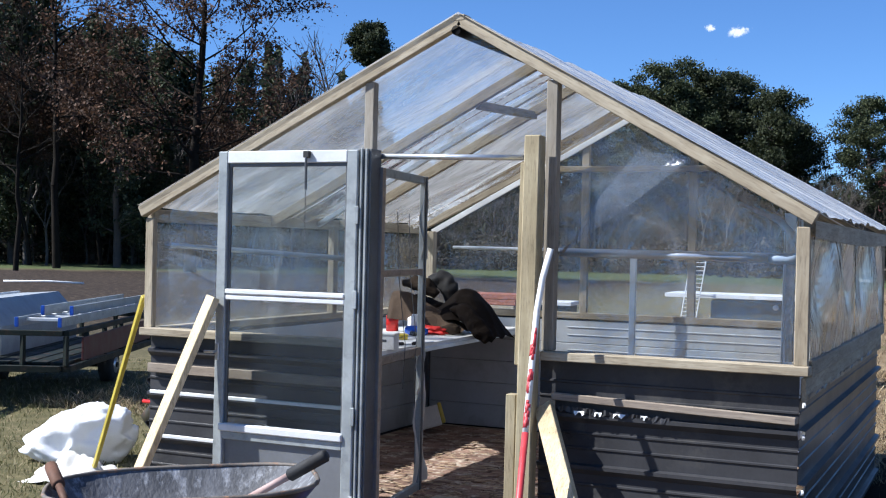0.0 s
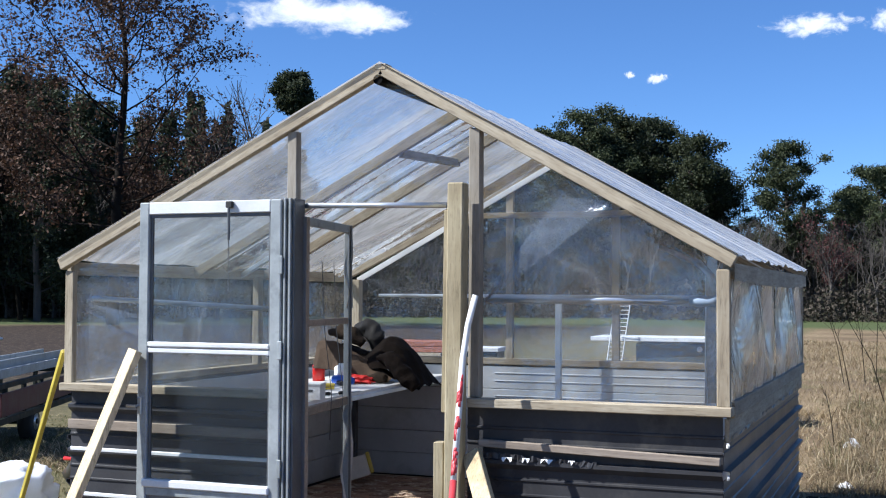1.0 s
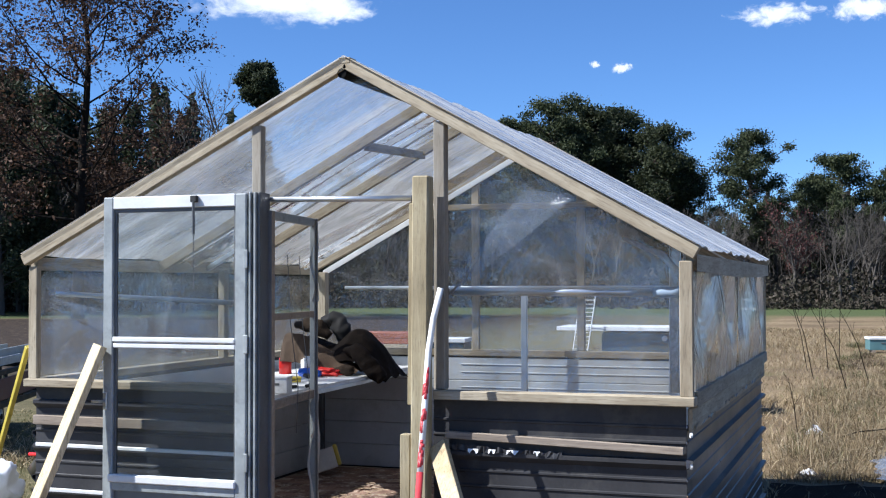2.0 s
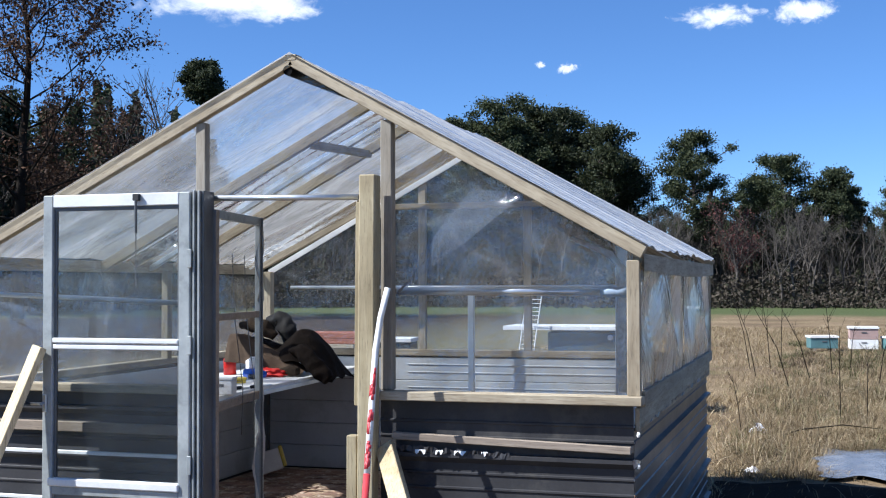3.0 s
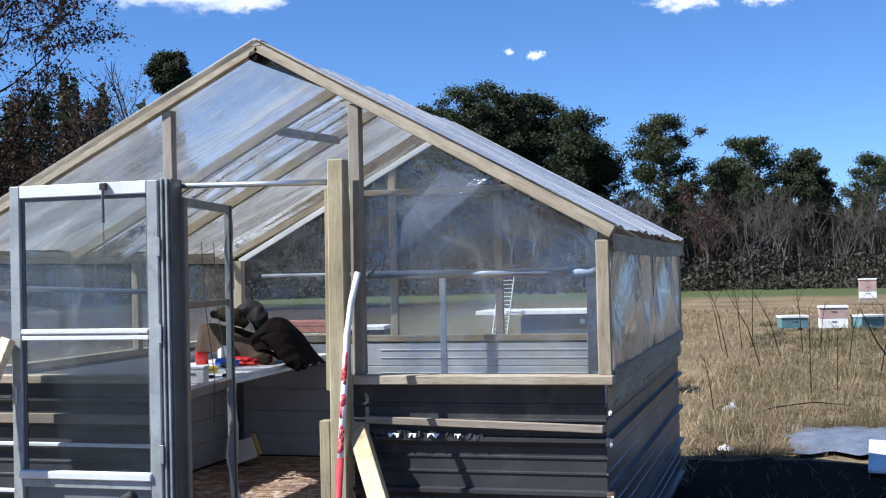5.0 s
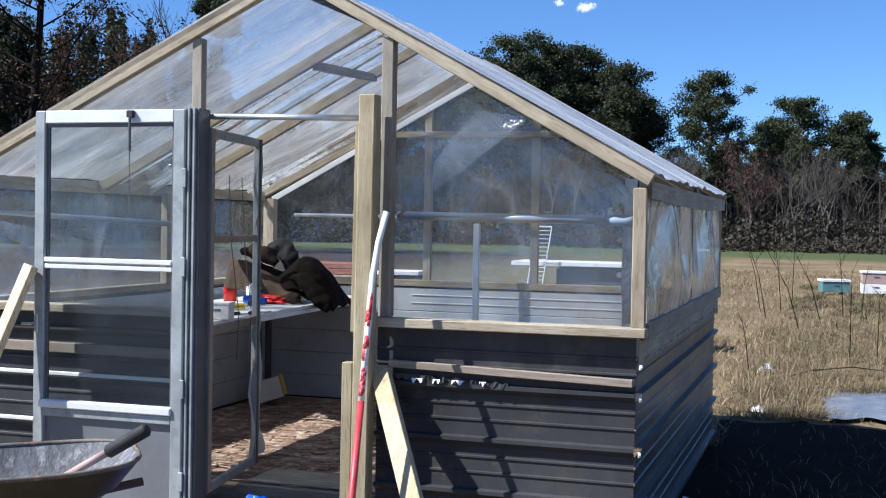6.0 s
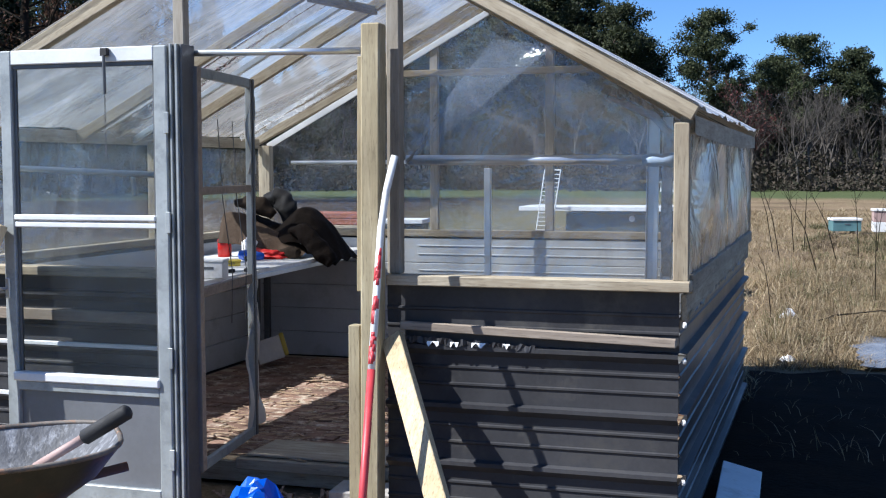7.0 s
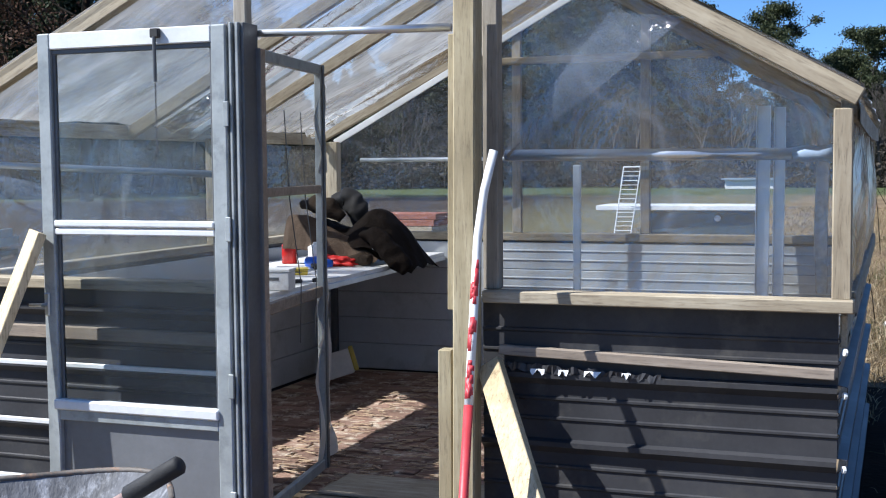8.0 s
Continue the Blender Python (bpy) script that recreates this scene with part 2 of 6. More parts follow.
needles = foliage("pine_needles", [(0.0, (0.017, 0.024, 0.012)), (0.5, (0.037, 0.050, 0.022)), (1.0, (0.086, 0.097, 0.045))])
cedar = foliage("dark_evergreen", [(0.0, (0.023, 0.033, 0.019)), (0.6, (0.045, 0.059, 0.030)), (1.0, (0.094, 0.098, 0.055))])
brown_leaf = foliage("dry_oak_leaves", [(0.0, (0.031, 0.019, 0.013)), (0.6, (0.075, 0.042, 0.026)), (1.0, (0.158, 0.088, 0.055))])
twigs = foliage("grey_twigs", [(0.0, (0.046, 0.038, 0.031)), (0.6, (0.086, 0.073, 0.061)), (1.0, (0.145, 0.129, 0.112))], 0.9, 0.05)
red_buds = foliage("red_buds", [(0.0, (0.088, 0.040, 0.036)), (1.0, (0.192, 0.080, 0.072))], 0.9, 0.1)
brush = foliage("undergrowth", [(0.0, (0.026, 0.030, 0.016)), (0.35, (0.040, 0.035, 0.025)), (0.8, (0.065, 0.053, 0.041)), (1.0, (0.087, 0.073, 0.058))], 0.9, 0.1)
straw = foliage("dry_grass", [(0.0, (0.138, 0.098, 0.052)), (0.35, (0.270, 0.198, 0.110)), (0.75, (0.380, 0.299, 0.178)), (0.95, (0.552, 0.460, 0.310)), (1.0, (0.149, 0.172, 0.057))], 0.8, 0.25)
dead_weeds = foliage("dead_weeds", [(0.0, (0.07, 0.05, 0.032)), (0.6, (0.15, 0.11, 0.072)), (1.0, (0.28, 0.21, 0.13))], 0.85, 0.15)
turf = foliage("mixed_turf", [(0.0, (0.07, 0.085, 0.03)), (0.45, (0.13, 0.125, 0.055)), (0.8, (0.22, 0.19, 0.10)), (1.0, (0.38, 0.32, 0.20))], 0.8, 0.25)

# near-black ground colour that paints in the greenhouse's cast shadow
shadow_ground = plain("shadow_ground", (0.026, 0.019, 0.013), 0.95, 0, 3, 30, 0.5, 0.6, 0.02, spec=0.03)

paver = plain("brick_paver", (0.27, 0.17, 0.125), 0.9, 0, 4.5, 45, 0.5, 0.5, 0.005, dirt=(0.62, 0.53, 0.41), spec=0.2)
floor_sand = plain("floor_sand", (0.38, 0.30, 0.21), 0.95, 0, 4, 60, 0.35, 0.5, 0.006, spec=0.1)


def ground_material():
    g = G("field_ground")
    vec = g.coords()
    pos = g.n("NewGeometry").outputs["Position"]
    sep = g.n("SeparateXYZ")
    g.l(pos, sep.inputs[0])
    a, b, c = g.noise(vec, 0.35, 6, 0.65), g.noise(vec, 4.5, 6, 0.7), g.noise(vec, 38, 4, 0.7)
    dry = g.ramp(a, [(0.35, (0.155, 0.112, 0.068)), (0.5, (0.23, 0.172, 0.105)), (0.68, (0.31, 0.24, 0.15))])
    dry = g.mixc(dry, g.ramp(b, [(0.35, (0.5, 0.45, 0.38)), (0.6, (1, 1, 1))]), 0.75, "MULTIPLY")
    dry = g.mixc(dry, g.ramp(c, [(0.3, (0.45, 0.42, 0.36)), (0.6, (1.1, 1.1, 1.1))]), 0.7, "MULTIPLY")
    dry = g.mixc(dry, (0.12, 0.135, 0.045), g.ramp(g.noise(vec, 0.8, 5), [(0.56, (0, 0, 0)), (0.72, (0.6, 0.6, 0.6))]))
    # a strip of green winter grass before the woods
    dist = g.n("VectorMath")
    dist.operation = "LENGTH"
    g.l(pos, dist.inputs[0])
    wob = g.n("Math")
    wob.operation = "MULTIPLY_ADD"
    wob.inputs[1].default_value = 14.0
    g.l(a, wob.inputs[0])
    g.l(dist.outputs["Value"], wob.inputs[2])
    strip = g.n("MapRange")
    strip.inputs[1].default_value, strip.inputs[2].default_value = 68.0, 73.0
    g.l(wob.outputs[0], strip.inputs[0])
    green = g.ramp(b, [(0.3, (0.048, 0.066, 0.022)), (0.7, (0.088, 0.105, 0.042))])
    col = g.mixc(dry, green, strip.outputs[0])
    # thin olive turf west of the greenhouse
    lawn = g.n("MapRange")
    lawn.inputs[1].default_value, lawn.inputs[2].default_value = -3.9, -4.6
    g.l(sep.outputs[0], lawn.inputs[0])
    turfc = g.ramp(b, [(0.3, (0.08, 0.078, 0.036)), (0.55, (0.14, 0.12, 0.06)), (0.72, (0.25, 0.21, 0.125))])
    turfc = g.mixc(turfc, g.ramp(c, [(0.3, (0.5, 0.5, 0.45)), (0.6, (1.1, 1.1, 1.1))]), 0.7, "MULTIPLY")
    col = g.mixc(col, turfc, g.mixc(lawn.outputs[0], g.ramp(strip.outputs[0], [(0, (1, 1, 1)), (1, (0, 0, 0))]), 1.0, "MULTIPLY"))
    # leaf litter and bare soil west of the greenhouse
    west = g.n("MapRange")
    west.inputs[1].default_value, west.inputs[2].default_value = -9.0, -16.0
    g.l(sep.outputs[0], west.inputs[0])
    near = g.n("MapRange")
    near.inputs[1].default_value, near.inputs[2].default_value = 73.0, 68.0
    g.l(wob.outputs[0], near.inputs[0])
    both = g.n("Math")
    both.operation = "MULTIPLY"
    g.l(west.outputs[0], both.inputs[0])
    g.l(near.outputs[0], both.inputs[1])
    soil = g.ramp(b, [(0.38, (0.014, 0.010, 0.007)), (0.54, (0.042, 0.029, 0.020)), (0.70, (0.15, 0.115, 0.085))])
    soil = g.mixc(soil, g.ramp(c, [(0.3, (0.5, 0.5, 0.5)), (0.65, (1.1, 1.1, 1.1))]), 0.7, "MULTIPLY")
    col = g.mixc(col, soil, both.outputs[0])
    return g.done(g.principled(col, 0.95, 0, g.bump(b, 0.5, 0.04), 0.2))


def cloud_material():
    g = G("cloud_vapour")
    tc = g.n("TexCoord")
    grad = g.n("TexGradient")
    grad.gradient_type = "SPHERICAL"
    g.l(tc.outputs["Object"], grad.inputs["Vector"])
    mp = g.n("Mapping")
    g.l(tc.outputs["Object"], mp.inputs["Vector"])
    own = g.n("ObjectInfo").outputs["Random"]
    sc = g.n("VectorMath")
    sc.operation = "MULTIPLY"
    g.l(own, sc.inputs[0])
    sc.inputs[1].default_value = (40.0, 17.0, 5.0)
    g.l(sc.outputs[0], mp.inputs["Location"])
    mp.inputs["Scale"].default_value = (2.6, 1.1, 1.0)
    noi = g.noise(mp.outputs["Vector"], 1.3, 8, 0.6, 0.3)
    s = g.n("Math")
    s.operation = "MULTIPLY_ADD"
    s.inputs[1].default_value = 1.7
    g.l(noi, s.inputs[0])
    g.l(grad.outputs["Fac"], s.inputs[2])
    soft = g.n("MapRange")
    soft.interpolation_type = "SMOOTHSTEP"
    soft.inputs[1].default_value, soft.inputs[2].default_value = 1.10, 1.72
    g.l(s.outputs[0], soft.inputs[0])
    mask = soft.outputs[0]
    # sunlit white of the cloud is put in as emission
    glow = g.n("Emission", Strength=0.62)
    glow.inputs[0].default_value = (0.93, 0.96, 1.0, 1)
    clear = g.n("BsdfTransparent")
    mix = g.n("MixShader")
    g.l(mask, mix.inputs[0])
    g.l(clear.outputs[0], mix.inputs[1])
    g.l(glow.outputs[0], mix.inputs[2])
    return g.done(mix.outputs[0])


field_ground = ground_material()
cloud_vapour = cloud_material()

# ---- building blocks ----
BASE = {}


def thing(name, base, label, category, group="", kind=""):
    ob = new(name)
    ob.location = base
    ob.empty_display_size = 0.1
    BASE[ob.name] = Vector(base)
    return tagged(ob, label, category, group, kind)


def part(name, bm, material, parent, label="", smooth=False):
    """Links a bmesh, given in world places, as one mesh under a thing or a part."""
    base = BASE[parent.name] if parent else Vector()
    me = bpy.data.meshes.new(name)
    if parent:
        bmesh.ops.translate(bm, vec=-base, verts=bm.verts)
    bm.normal_update()
    bm.to_mesh(me)
    bm.free()
    me.materials.append(material)
    if smooth:
        me.polygons.foreach_set("use_smooth", [True] * len(me.polygons))
    ob = new(name, me)
    if parent:
        ob.parent = parent
    BASE[ob.name] = base
    return tagged(ob, label)


def solo(name, bm, material, label, category, group="", kind="", smooth=False):
    """A thing that is one mesh."""
    return tagged(part(name, bm, material, None, "", smooth), label, category, group, kind)


def raw(name, verts, faces, material, parent=None, smooth=False, mats=()):
    me = bpy.data.meshes.new(name)
    me.from_pydata(verts, [], faces)
    me.materials.append(material)
    for m in mats:
        me.materials.append(m)
    if smooth:
        me.polygons.foreach_set("use_smooth", [True] * len(me.polygons))
    ob = new(name, me)
    if parent:
        ob.parent = parent
        BASE[ob.name] = BASE[parent.name]
    return ob


def box(lo, hi, bevel=0.004, bm=None):
    own = bmesh.new()
    bmesh.ops.create_cube(own, size=1)
    lo, hi = Vector(lo), Vector(hi)
    for v in own.verts:
        v.co = Vector((lo[i] + (v.co[i] + 0.5) * (hi[i] - lo[i]) for i in range(3)))
    if bevel:
        bmesh.ops.bevel(own, geom=own.edges[:], offset=bevel, segments=1, affect="EDGES")
    return merge(bm, own)


def merge(bm, own):
    if bm is None:
        return own
    me = bpy.data.meshes.new("tmp")
    own.to_mesh(me)
    own.free()
    bm.from_mesh(me)
    bpy.data.meshes.remove(me)
    return bm


def beam(p0, p1, wide, thick, side=(0, 1, 0), bevel=0.003, bm=None):
    """A board from p0 to p1; thick is measured along side."""
    p0, p1 = Vector(p0), Vector(p1)
    z = (p1 - p0).normalized()
    y = Vector(side)
    y = (y - y.dot(z) * z).normalized()
    x = y.cross(z)
    own = box((-wide / 2, -thick / 2, 0), (wide / 2, thick / 2, (p1 - p0).length), bevel)
    m = Matrix((x, y, z)).transposed().to_4x4()
    m.translation = p0
    bmesh.ops.transform(own, matrix=m, verts=own.verts)
    return merge(bm, own)


def tube(points, radius, seg=10, bm=None, caps=True):
    bm = bm or bmesh.new()
    pts = [Vector(p) for p in points]
    radii = radius if isinstance(radius, (list, tuple)) else [radius] * len(pts)
    rings = []
    for i, p in enumerate(pts):
        d = (pts[min(i + 1, len(pts) - 1)] - pts[max(i - 1, 0)]).normalized()
        u = d.orthogonal() if i == 0 else (u - u.dot(d) * d)
        u.normalize()
        w = d.cross(u)
        rings.append([bm.verts.new(p + radii[i] * (math.cos(a) * u + math.sin(a) * w)) for a in (2 * math.pi * k / seg for k in range(seg))])
    for r0, r1 in zip(rings, rings[1:]):
        for k in range(seg):
            bm.faces.new((r0[k], r0[(k + 1) % seg], r1[(k + 1) % seg], r1[k]))
    if caps:
        bm.faces.new(rings[0][::-1])
        bm.faces.new(rings[-1])
    return bm


def blob(centre, size, level=3, rough=0.15, freq=2.5, floor=None, seed=0.0, turn=0.0):
    """A lumpy solid, flattened where it rests."""
    bm = bmesh.new()
    bmesh.ops.create_icosphere(bm, subdivisions=level, radius=1)
    rot = Matrix.Rotation(radians(turn), 3, "Z")
    for v in bm.verts:
        d = v.co.normalized()
        k = 1 + rough * (noise.noise(d * freq + Vector((seed, 0, 0))) + 0.6 * abs(noise.noise(d * freq * 2.6 + Vector((0, seed, 0)))))
        p = rot @ Vector((d.x * size[0] * k, d.y * size[1] * k, d.z * size[2] * k)) + Vector(centre)
        if floor is not None:
            p.z = max(p.z, floor)
        v.co = p
    return bm


def sheet(fn, nu, nv, thick=0.0):
    """A grid mesh over u, v in 0..1 from a function of place."""
    bm = bmesh.new()
    vs = [[bm.verts.new(fn(i / nu, j / nv)) for j in range(nv + 1)] for i in range(nu + 1)]
    for i in range(nu):
        for j in range(nv):
            bm.faces.new((vs[i][j], vs[i + 1][j], vs[i + 1][j + 1], vs[i][j + 1]))
    return bm

# ---- ground ----
def ground_sheet():
    steps = [0, 0.5, 1, 1.5, 2, 2.6, 3.3, 4, 5, 6, 7.5, 9, 11, 13, 15, 18, 21, 25, 30, 36, 44, 54, 68, 90, 130, 220, 500, 2500]
    xs = sorted({-2.2 + s for s in steps} | {-2.2 - s for s in steps})
    ys = sorted({8.0 + s for s in steps} | {8.0 - s for s in steps})
    bm = bmesh.new()
    grid = []
    for x in xs:
        row = []
        for y in ys:
            d = max(0.0, math.hypot(x + 2.2, y - 8.0) - 4.0)
            z = min(1.0, d / 8) * 0.06 * noise.noise(Vector((x * 0.35, y * 0.35, 0)))
            row.append(bm.verts.new((x, y, z)))
        grid.append(row)
    for a, b in zip(grid, grid[1:]):
        for k in range(len(ys) - 1):
            bm.faces.new((a[k], b[k], b[k + 1], a[k + 1]))
    return solo("ground", bm, field_ground, "dry winter field of straw-coloured grass with a green strip", "ground", "", "structure", True)


ground_sheet()


def shadow_patch():
    """Dark ground sheet along the wall; the greenhouse's shadow is put into its colour."""
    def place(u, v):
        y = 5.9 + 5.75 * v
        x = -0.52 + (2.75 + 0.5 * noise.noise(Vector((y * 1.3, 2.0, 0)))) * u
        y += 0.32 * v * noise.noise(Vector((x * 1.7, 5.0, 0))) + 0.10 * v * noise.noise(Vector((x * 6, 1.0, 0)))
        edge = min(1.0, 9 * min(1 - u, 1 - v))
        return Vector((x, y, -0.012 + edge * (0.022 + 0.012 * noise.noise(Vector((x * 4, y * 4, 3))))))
    return solo("soil", sheet(place, 60, 90), shadow_ground, "dark ground along the greenhouse wall, its cast shadow put into the colour", "soil", "", "stuff", True)


shadow_patch()

# ---- greenhouse ----
X0, X1, Y0, Y1 = -4.01, -0.45, 6.60, 10.19       # outer faces of the frame
XM, RIDGE, EAVE, SILL = -2.13, 2.655, 1.695, 1.05
PL, PR = -2.625, -1.645
house = thing("greenhouse", (-2.2, 8.2, 0), "home-built timber greenhouse wrapped in clear polythene over dark metal skirting", "greenhouse")


def roof_z(x):
    """Height of the underside of the roof."""
    return EAVE + (RIDGE - EAVE) * ((x - X0) / (XM - X0) if x < XM else (X1 - x) / (X1 - XM))


def gable(y, inner):
    """Corner posts, rafters, rails of one end wall; inner is +1 where the inside lies towards +y."""
    f, b = (y, y + 0.038) if inner > 0 else (y - 0.038, y)
    mid = (f + b) / 2
    part("corner_post", box((X0, f, SILL + 0.04), (X0 + 0.055, b, EAVE)), wood_z, house)
    part("corner_post", box((X1 - 0.06, f, SILL + 0.04), (X1, b, EAVE)), wood_z, house)
    for xe, s in ((X0 - 0.03, -1), (X1 + 0.02, 1)):
        p0 = Vector((xe, mid - 0.012 * inner, EAVE + 0.025))
        p1 = Vector((XM, mid - 0.012 * inner, RIDGE + 0.02))
        part("rafter", beam(p0 + Vector((0, 0, 0.008)), p1 + Vector((0, 0, 0.008)), 0.060, 0.05, (0, 1, 0)), wood_rise if s < 0 else wood_fall, house)


gable(Y0, 1)
gable(Y1, -1)
# rails over the skirting
part("sill_rail", box((X0, Y0 - 0.040, SILL), (PL - 0.02, Y0 + 0.05, SILL + 0.042)), wood_x, house)
part("sill_rail", box((PR - 0.02, Y0 - 0.040, SILL), (X1 + 0.01, Y0 + 0.05, SILL + 0.042)), wood_x, house)
part("sill_rail", box((X0, Y1 - 0.06, SILL - 0.01), (X1, Y1 + 0.02, SILL + 0.04)), wood_x, house)
part("sill_rail", box((X0 - 0.02, Y0 + 0.055, SILL), (X0 + 0.05, Y1 - 0.065, SILL + 0.042)), wood_y, house)
part("sill_rail", box((X1 - 0.05, Y0 + 0.055, SILL - 0.01), (X1 + 0.012, Y1 - 0.065, SILL + 0.06)), wood_y, house)
part("eave_plate", box((X0 - 0.03, Y0 + 0.052, EAVE - 0.02), (X0 + 0.02, Y1 - 0.052, EAVE + 0.05)), wood_y, house)
part("eave_plate", sheet(lambda u, v: Vector((X1 + 0.02, Y0 + u * (Y1 - Y0), EAVE - 0.045 - 0.02 * math.sin(math.pi * u) + 0.070 * v)), 16, 4), wood_y, house)
part("eave_plate", box((X1 - 0.04, Y0 + 0.052, EAVE - 0.04), (X1 + 0.012, Y1 - 0.052, EAVE + 0.03)), wood_y, house)
# door posts of the front, studs of the other walls
part("door_post", box((PL - 0.025, Y0, 0.0), (PL + 0.028, Y0 + 0.05, roof_z(PL) - 0.005)), wood_pale, house)
part("door_post", box((PR - 0.028, Y0, SILL + 0.043), (PR + 0.028, Y0 + 0.06, roof_z(PR) - 0.005)), wood_pale, house)
for x in (-2.632, -1.797):
    part("stud", box((x - 0.03, Y1 - 0.05, SILL + 0.04), (x + 0.03, Y1 - 0.012, roof_z(x) - 0.01)), wood_pale, house)
part("cross_rail", box((-3.05, Y1 - 0.088, 2.17), (-1.36, Y1 - 0.052, 2.215)), wood_x, house)
for y in (8.42,):
    part("stud", box((X1 - 0.055, y - 0.02, SILL + 0.06), (X1 - 0.01, y + 0.02, EAVE - 0.04)), wood_z, house)
    part("stud", box((X0 + 0.01, y + 0.17, SILL + 0.04), (X0 + 0.06, y + 0.23, EAVE)), wood_z, house)
part("corner_stud", box((X0 + 0.07, Y1 - 0.12, SILL), (X0 + 0.13, Y1 - 0.05, EAVE)), wood_z, house)
# inner rafters, timber and bright conduit
for ye, yr, m, w in ((7.86, 7.74, wood_x, 0.06), (8.44, 8.22, galv, 0.03), (8.75, 8.57, wood_x, 0.06)):
    for xe in (X0 + 0.01, X1 - 0.03):
        a, b = Vector((xe, ye, EAVE + 0.005)), Vector((XM, yr, RIDGE - 0.01))
        part("inner_rafter", beam(a, b, w, 0.04, (0, 1, 0)), m if m is galv else (wood_rise if xe < XM else wood_fall), house)
part("purlin_block", beam((-2.54, 7.80, roof_z(-2.54) - 0.03), (-2.49, 8.62, roof_z(-2.49) - 0.03), 0.05, 0.035, (1, 0, 0)), wood_y, house)
# white strip paints in the sun on film bunched along this rafter
part("sunlit_strip", beam((X0 + 0.09, Y1 - 0.062, EAVE - 0.005), (XM - 0.10, Y1 - 0.062, RIDGE - 0.055), 0.042, 0.012), alu_white, house, "white strip for sunlit bunched film on the back rafter")
part("ridge_pipe", tube([(XM - 0.012, Y0 - 0.022, RIDGE - 0.025), (XM - 0.012, Y1 + 0.02, RIDGE - 0.025)], 0.024, 14, caps=False), black_pipe, house, "black ridge pipe", True)
# black disc added to paint in the dark hollow of the pipe end
part("pipe_hole", tube([(XM - 0.012, Y0 - 0.012, RIDGE - 0.025), (XM - 0.012, Y0 - 0.008, RIDGE - 0.025)], 0.022, 14), black_pipe, house)
part("ridge_cap", beam((XM, Y0 - 0.02, RIDGE + 0.038), (XM, Y0 + 0.06, RIDGE + 0.038), 0.06, 0.03, (0, 0, 1)), wood_y, house)
# header and handrails
part("door_header", tube([(PL + 0.03, Y0 + 0.012, 2.022), (-1.79, Y0 + 0.012, 2.008)], 0.0145, 12), galv, house, "galvanised header tube", True)
part("brace_tube", tube([(PR + 0.03, Y0 + 0.085, 1.560), (X1 - 0.065, Y0 + 0.085, 1.553)], 0.020, 14), galv, house, "galvanised tube behind the sheet", True)
part("brace_tube", tube([(X0 + 0.12, Y0 + 0.085, 1.548), (PL - 0.09, Y0 + 0.085, 1.497)], 0.014, 12), galv, house, "galvanised tube behind the sheet", True)
part("brace_tube", tube([(X0 + 0.30, Y1 - 0.105, 1.570), (X1 - 0.3, Y1 - 0.105, 1.568)], 0.014, 12), galv, house, "galvanised tube on the back wall", True)
part("tape_wrap", tube([(-0.64, Y0 + 0.085, 1.554), (-0.60, Y0 + 0.085, 1.554), (-0.56, Y0 + 0.085, 1.554), (-0.515, Y0 + 0.085, 1.554)], [0.022, 0.028, 0.025, 0.031], 12), tape, house, "bluish plastic bunched round the tube", True)
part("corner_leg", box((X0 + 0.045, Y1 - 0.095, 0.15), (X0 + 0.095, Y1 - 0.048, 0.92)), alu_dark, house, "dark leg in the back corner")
part("back_prop", box((-2.205, 9.93, 0.15), (-2.158, 9.96, 1.525)), galv, house)


def gable_film(x0, x1, lo, y, seed, material, name="plastic_film"):
    def place(u, v):
        x = x0 + (x1 - x0) * u
        top = roof_z(x) - 0.012
        z = lo + (top - lo) * v
        edge = min(u, 1 - u, v, 1 - v)
        w = 0.028 * min(1, edge * 6) * (noise.noise(Vector((x * 2.2 + seed, z * 2.2, 0))) + 0.5 * math.sin(5 * (x + z) + seed) * noise.noise(Vector((x * 5, z * 5, seed))))
        return Vector((x, y + w, z))
    return part(name, sheet(place, 26, 26), material, house, "", True)


gable_film(X0 + 0.05, PL - 0.02, SILL + 0.04, Y0 + 0.052, 1.0, clear_film)
gable_film(PL + 0.02, PR - 0.02, 2.035, Y0 + 0.054, 4.0, clear_film)
gable_film(PR + 0.028, X1 - 0.055, SILL + 0.04, Y0 + 0.062, 7.0, clear_film)
for a, b, s in ((X0 + 0.06, -2.662, 2.0), (-2.602, -1.827, 5.0), (-1.767, X1 - 0.06, 8.0)):
    gable_film(a, b, SILL + 0.04, Y1 - 0.006, s, clear_film)


part("film_fold", sheet(lambda u, v: Vector((-1.61 + 0.38 * u + (0.02 + 0.24 * u) * v, Y0 + 0.024 + 0.008 * math.sin(7 * u + 4 * v), 1.575 + 0.46 * u - 0.03 * v)), 16, 8), fold_film, house, "folded overlap of polythene", True)
part("film_fold", sheet(lambda u, v: Vector((-3.9 + 0.62 * u, Y0 + 0.036 + 0.008 * math.sin(9 * u + 4 * v), 1.50 - 0.17 * u + (0.05 + 0.12 * u) * (v - 0.5))), 16, 8), fold_film, house, "folded overlap of polythene", True)
part("film_roll", tube([(-0.545, Y0 + 0.10, SILL + 0.05), (-0.550, Y0 + 0.10, 1.3), (-0.543, Y0 + 0.10, 1.66), (-0.60, Y0 + 0.10, 1.725), (-0.78, Y0 + 0.10, 1.80)], [0.018, 0.022, 0.02, 0.018, 0.01], 10), torn_film, house, "bunched edge of polythene", True)


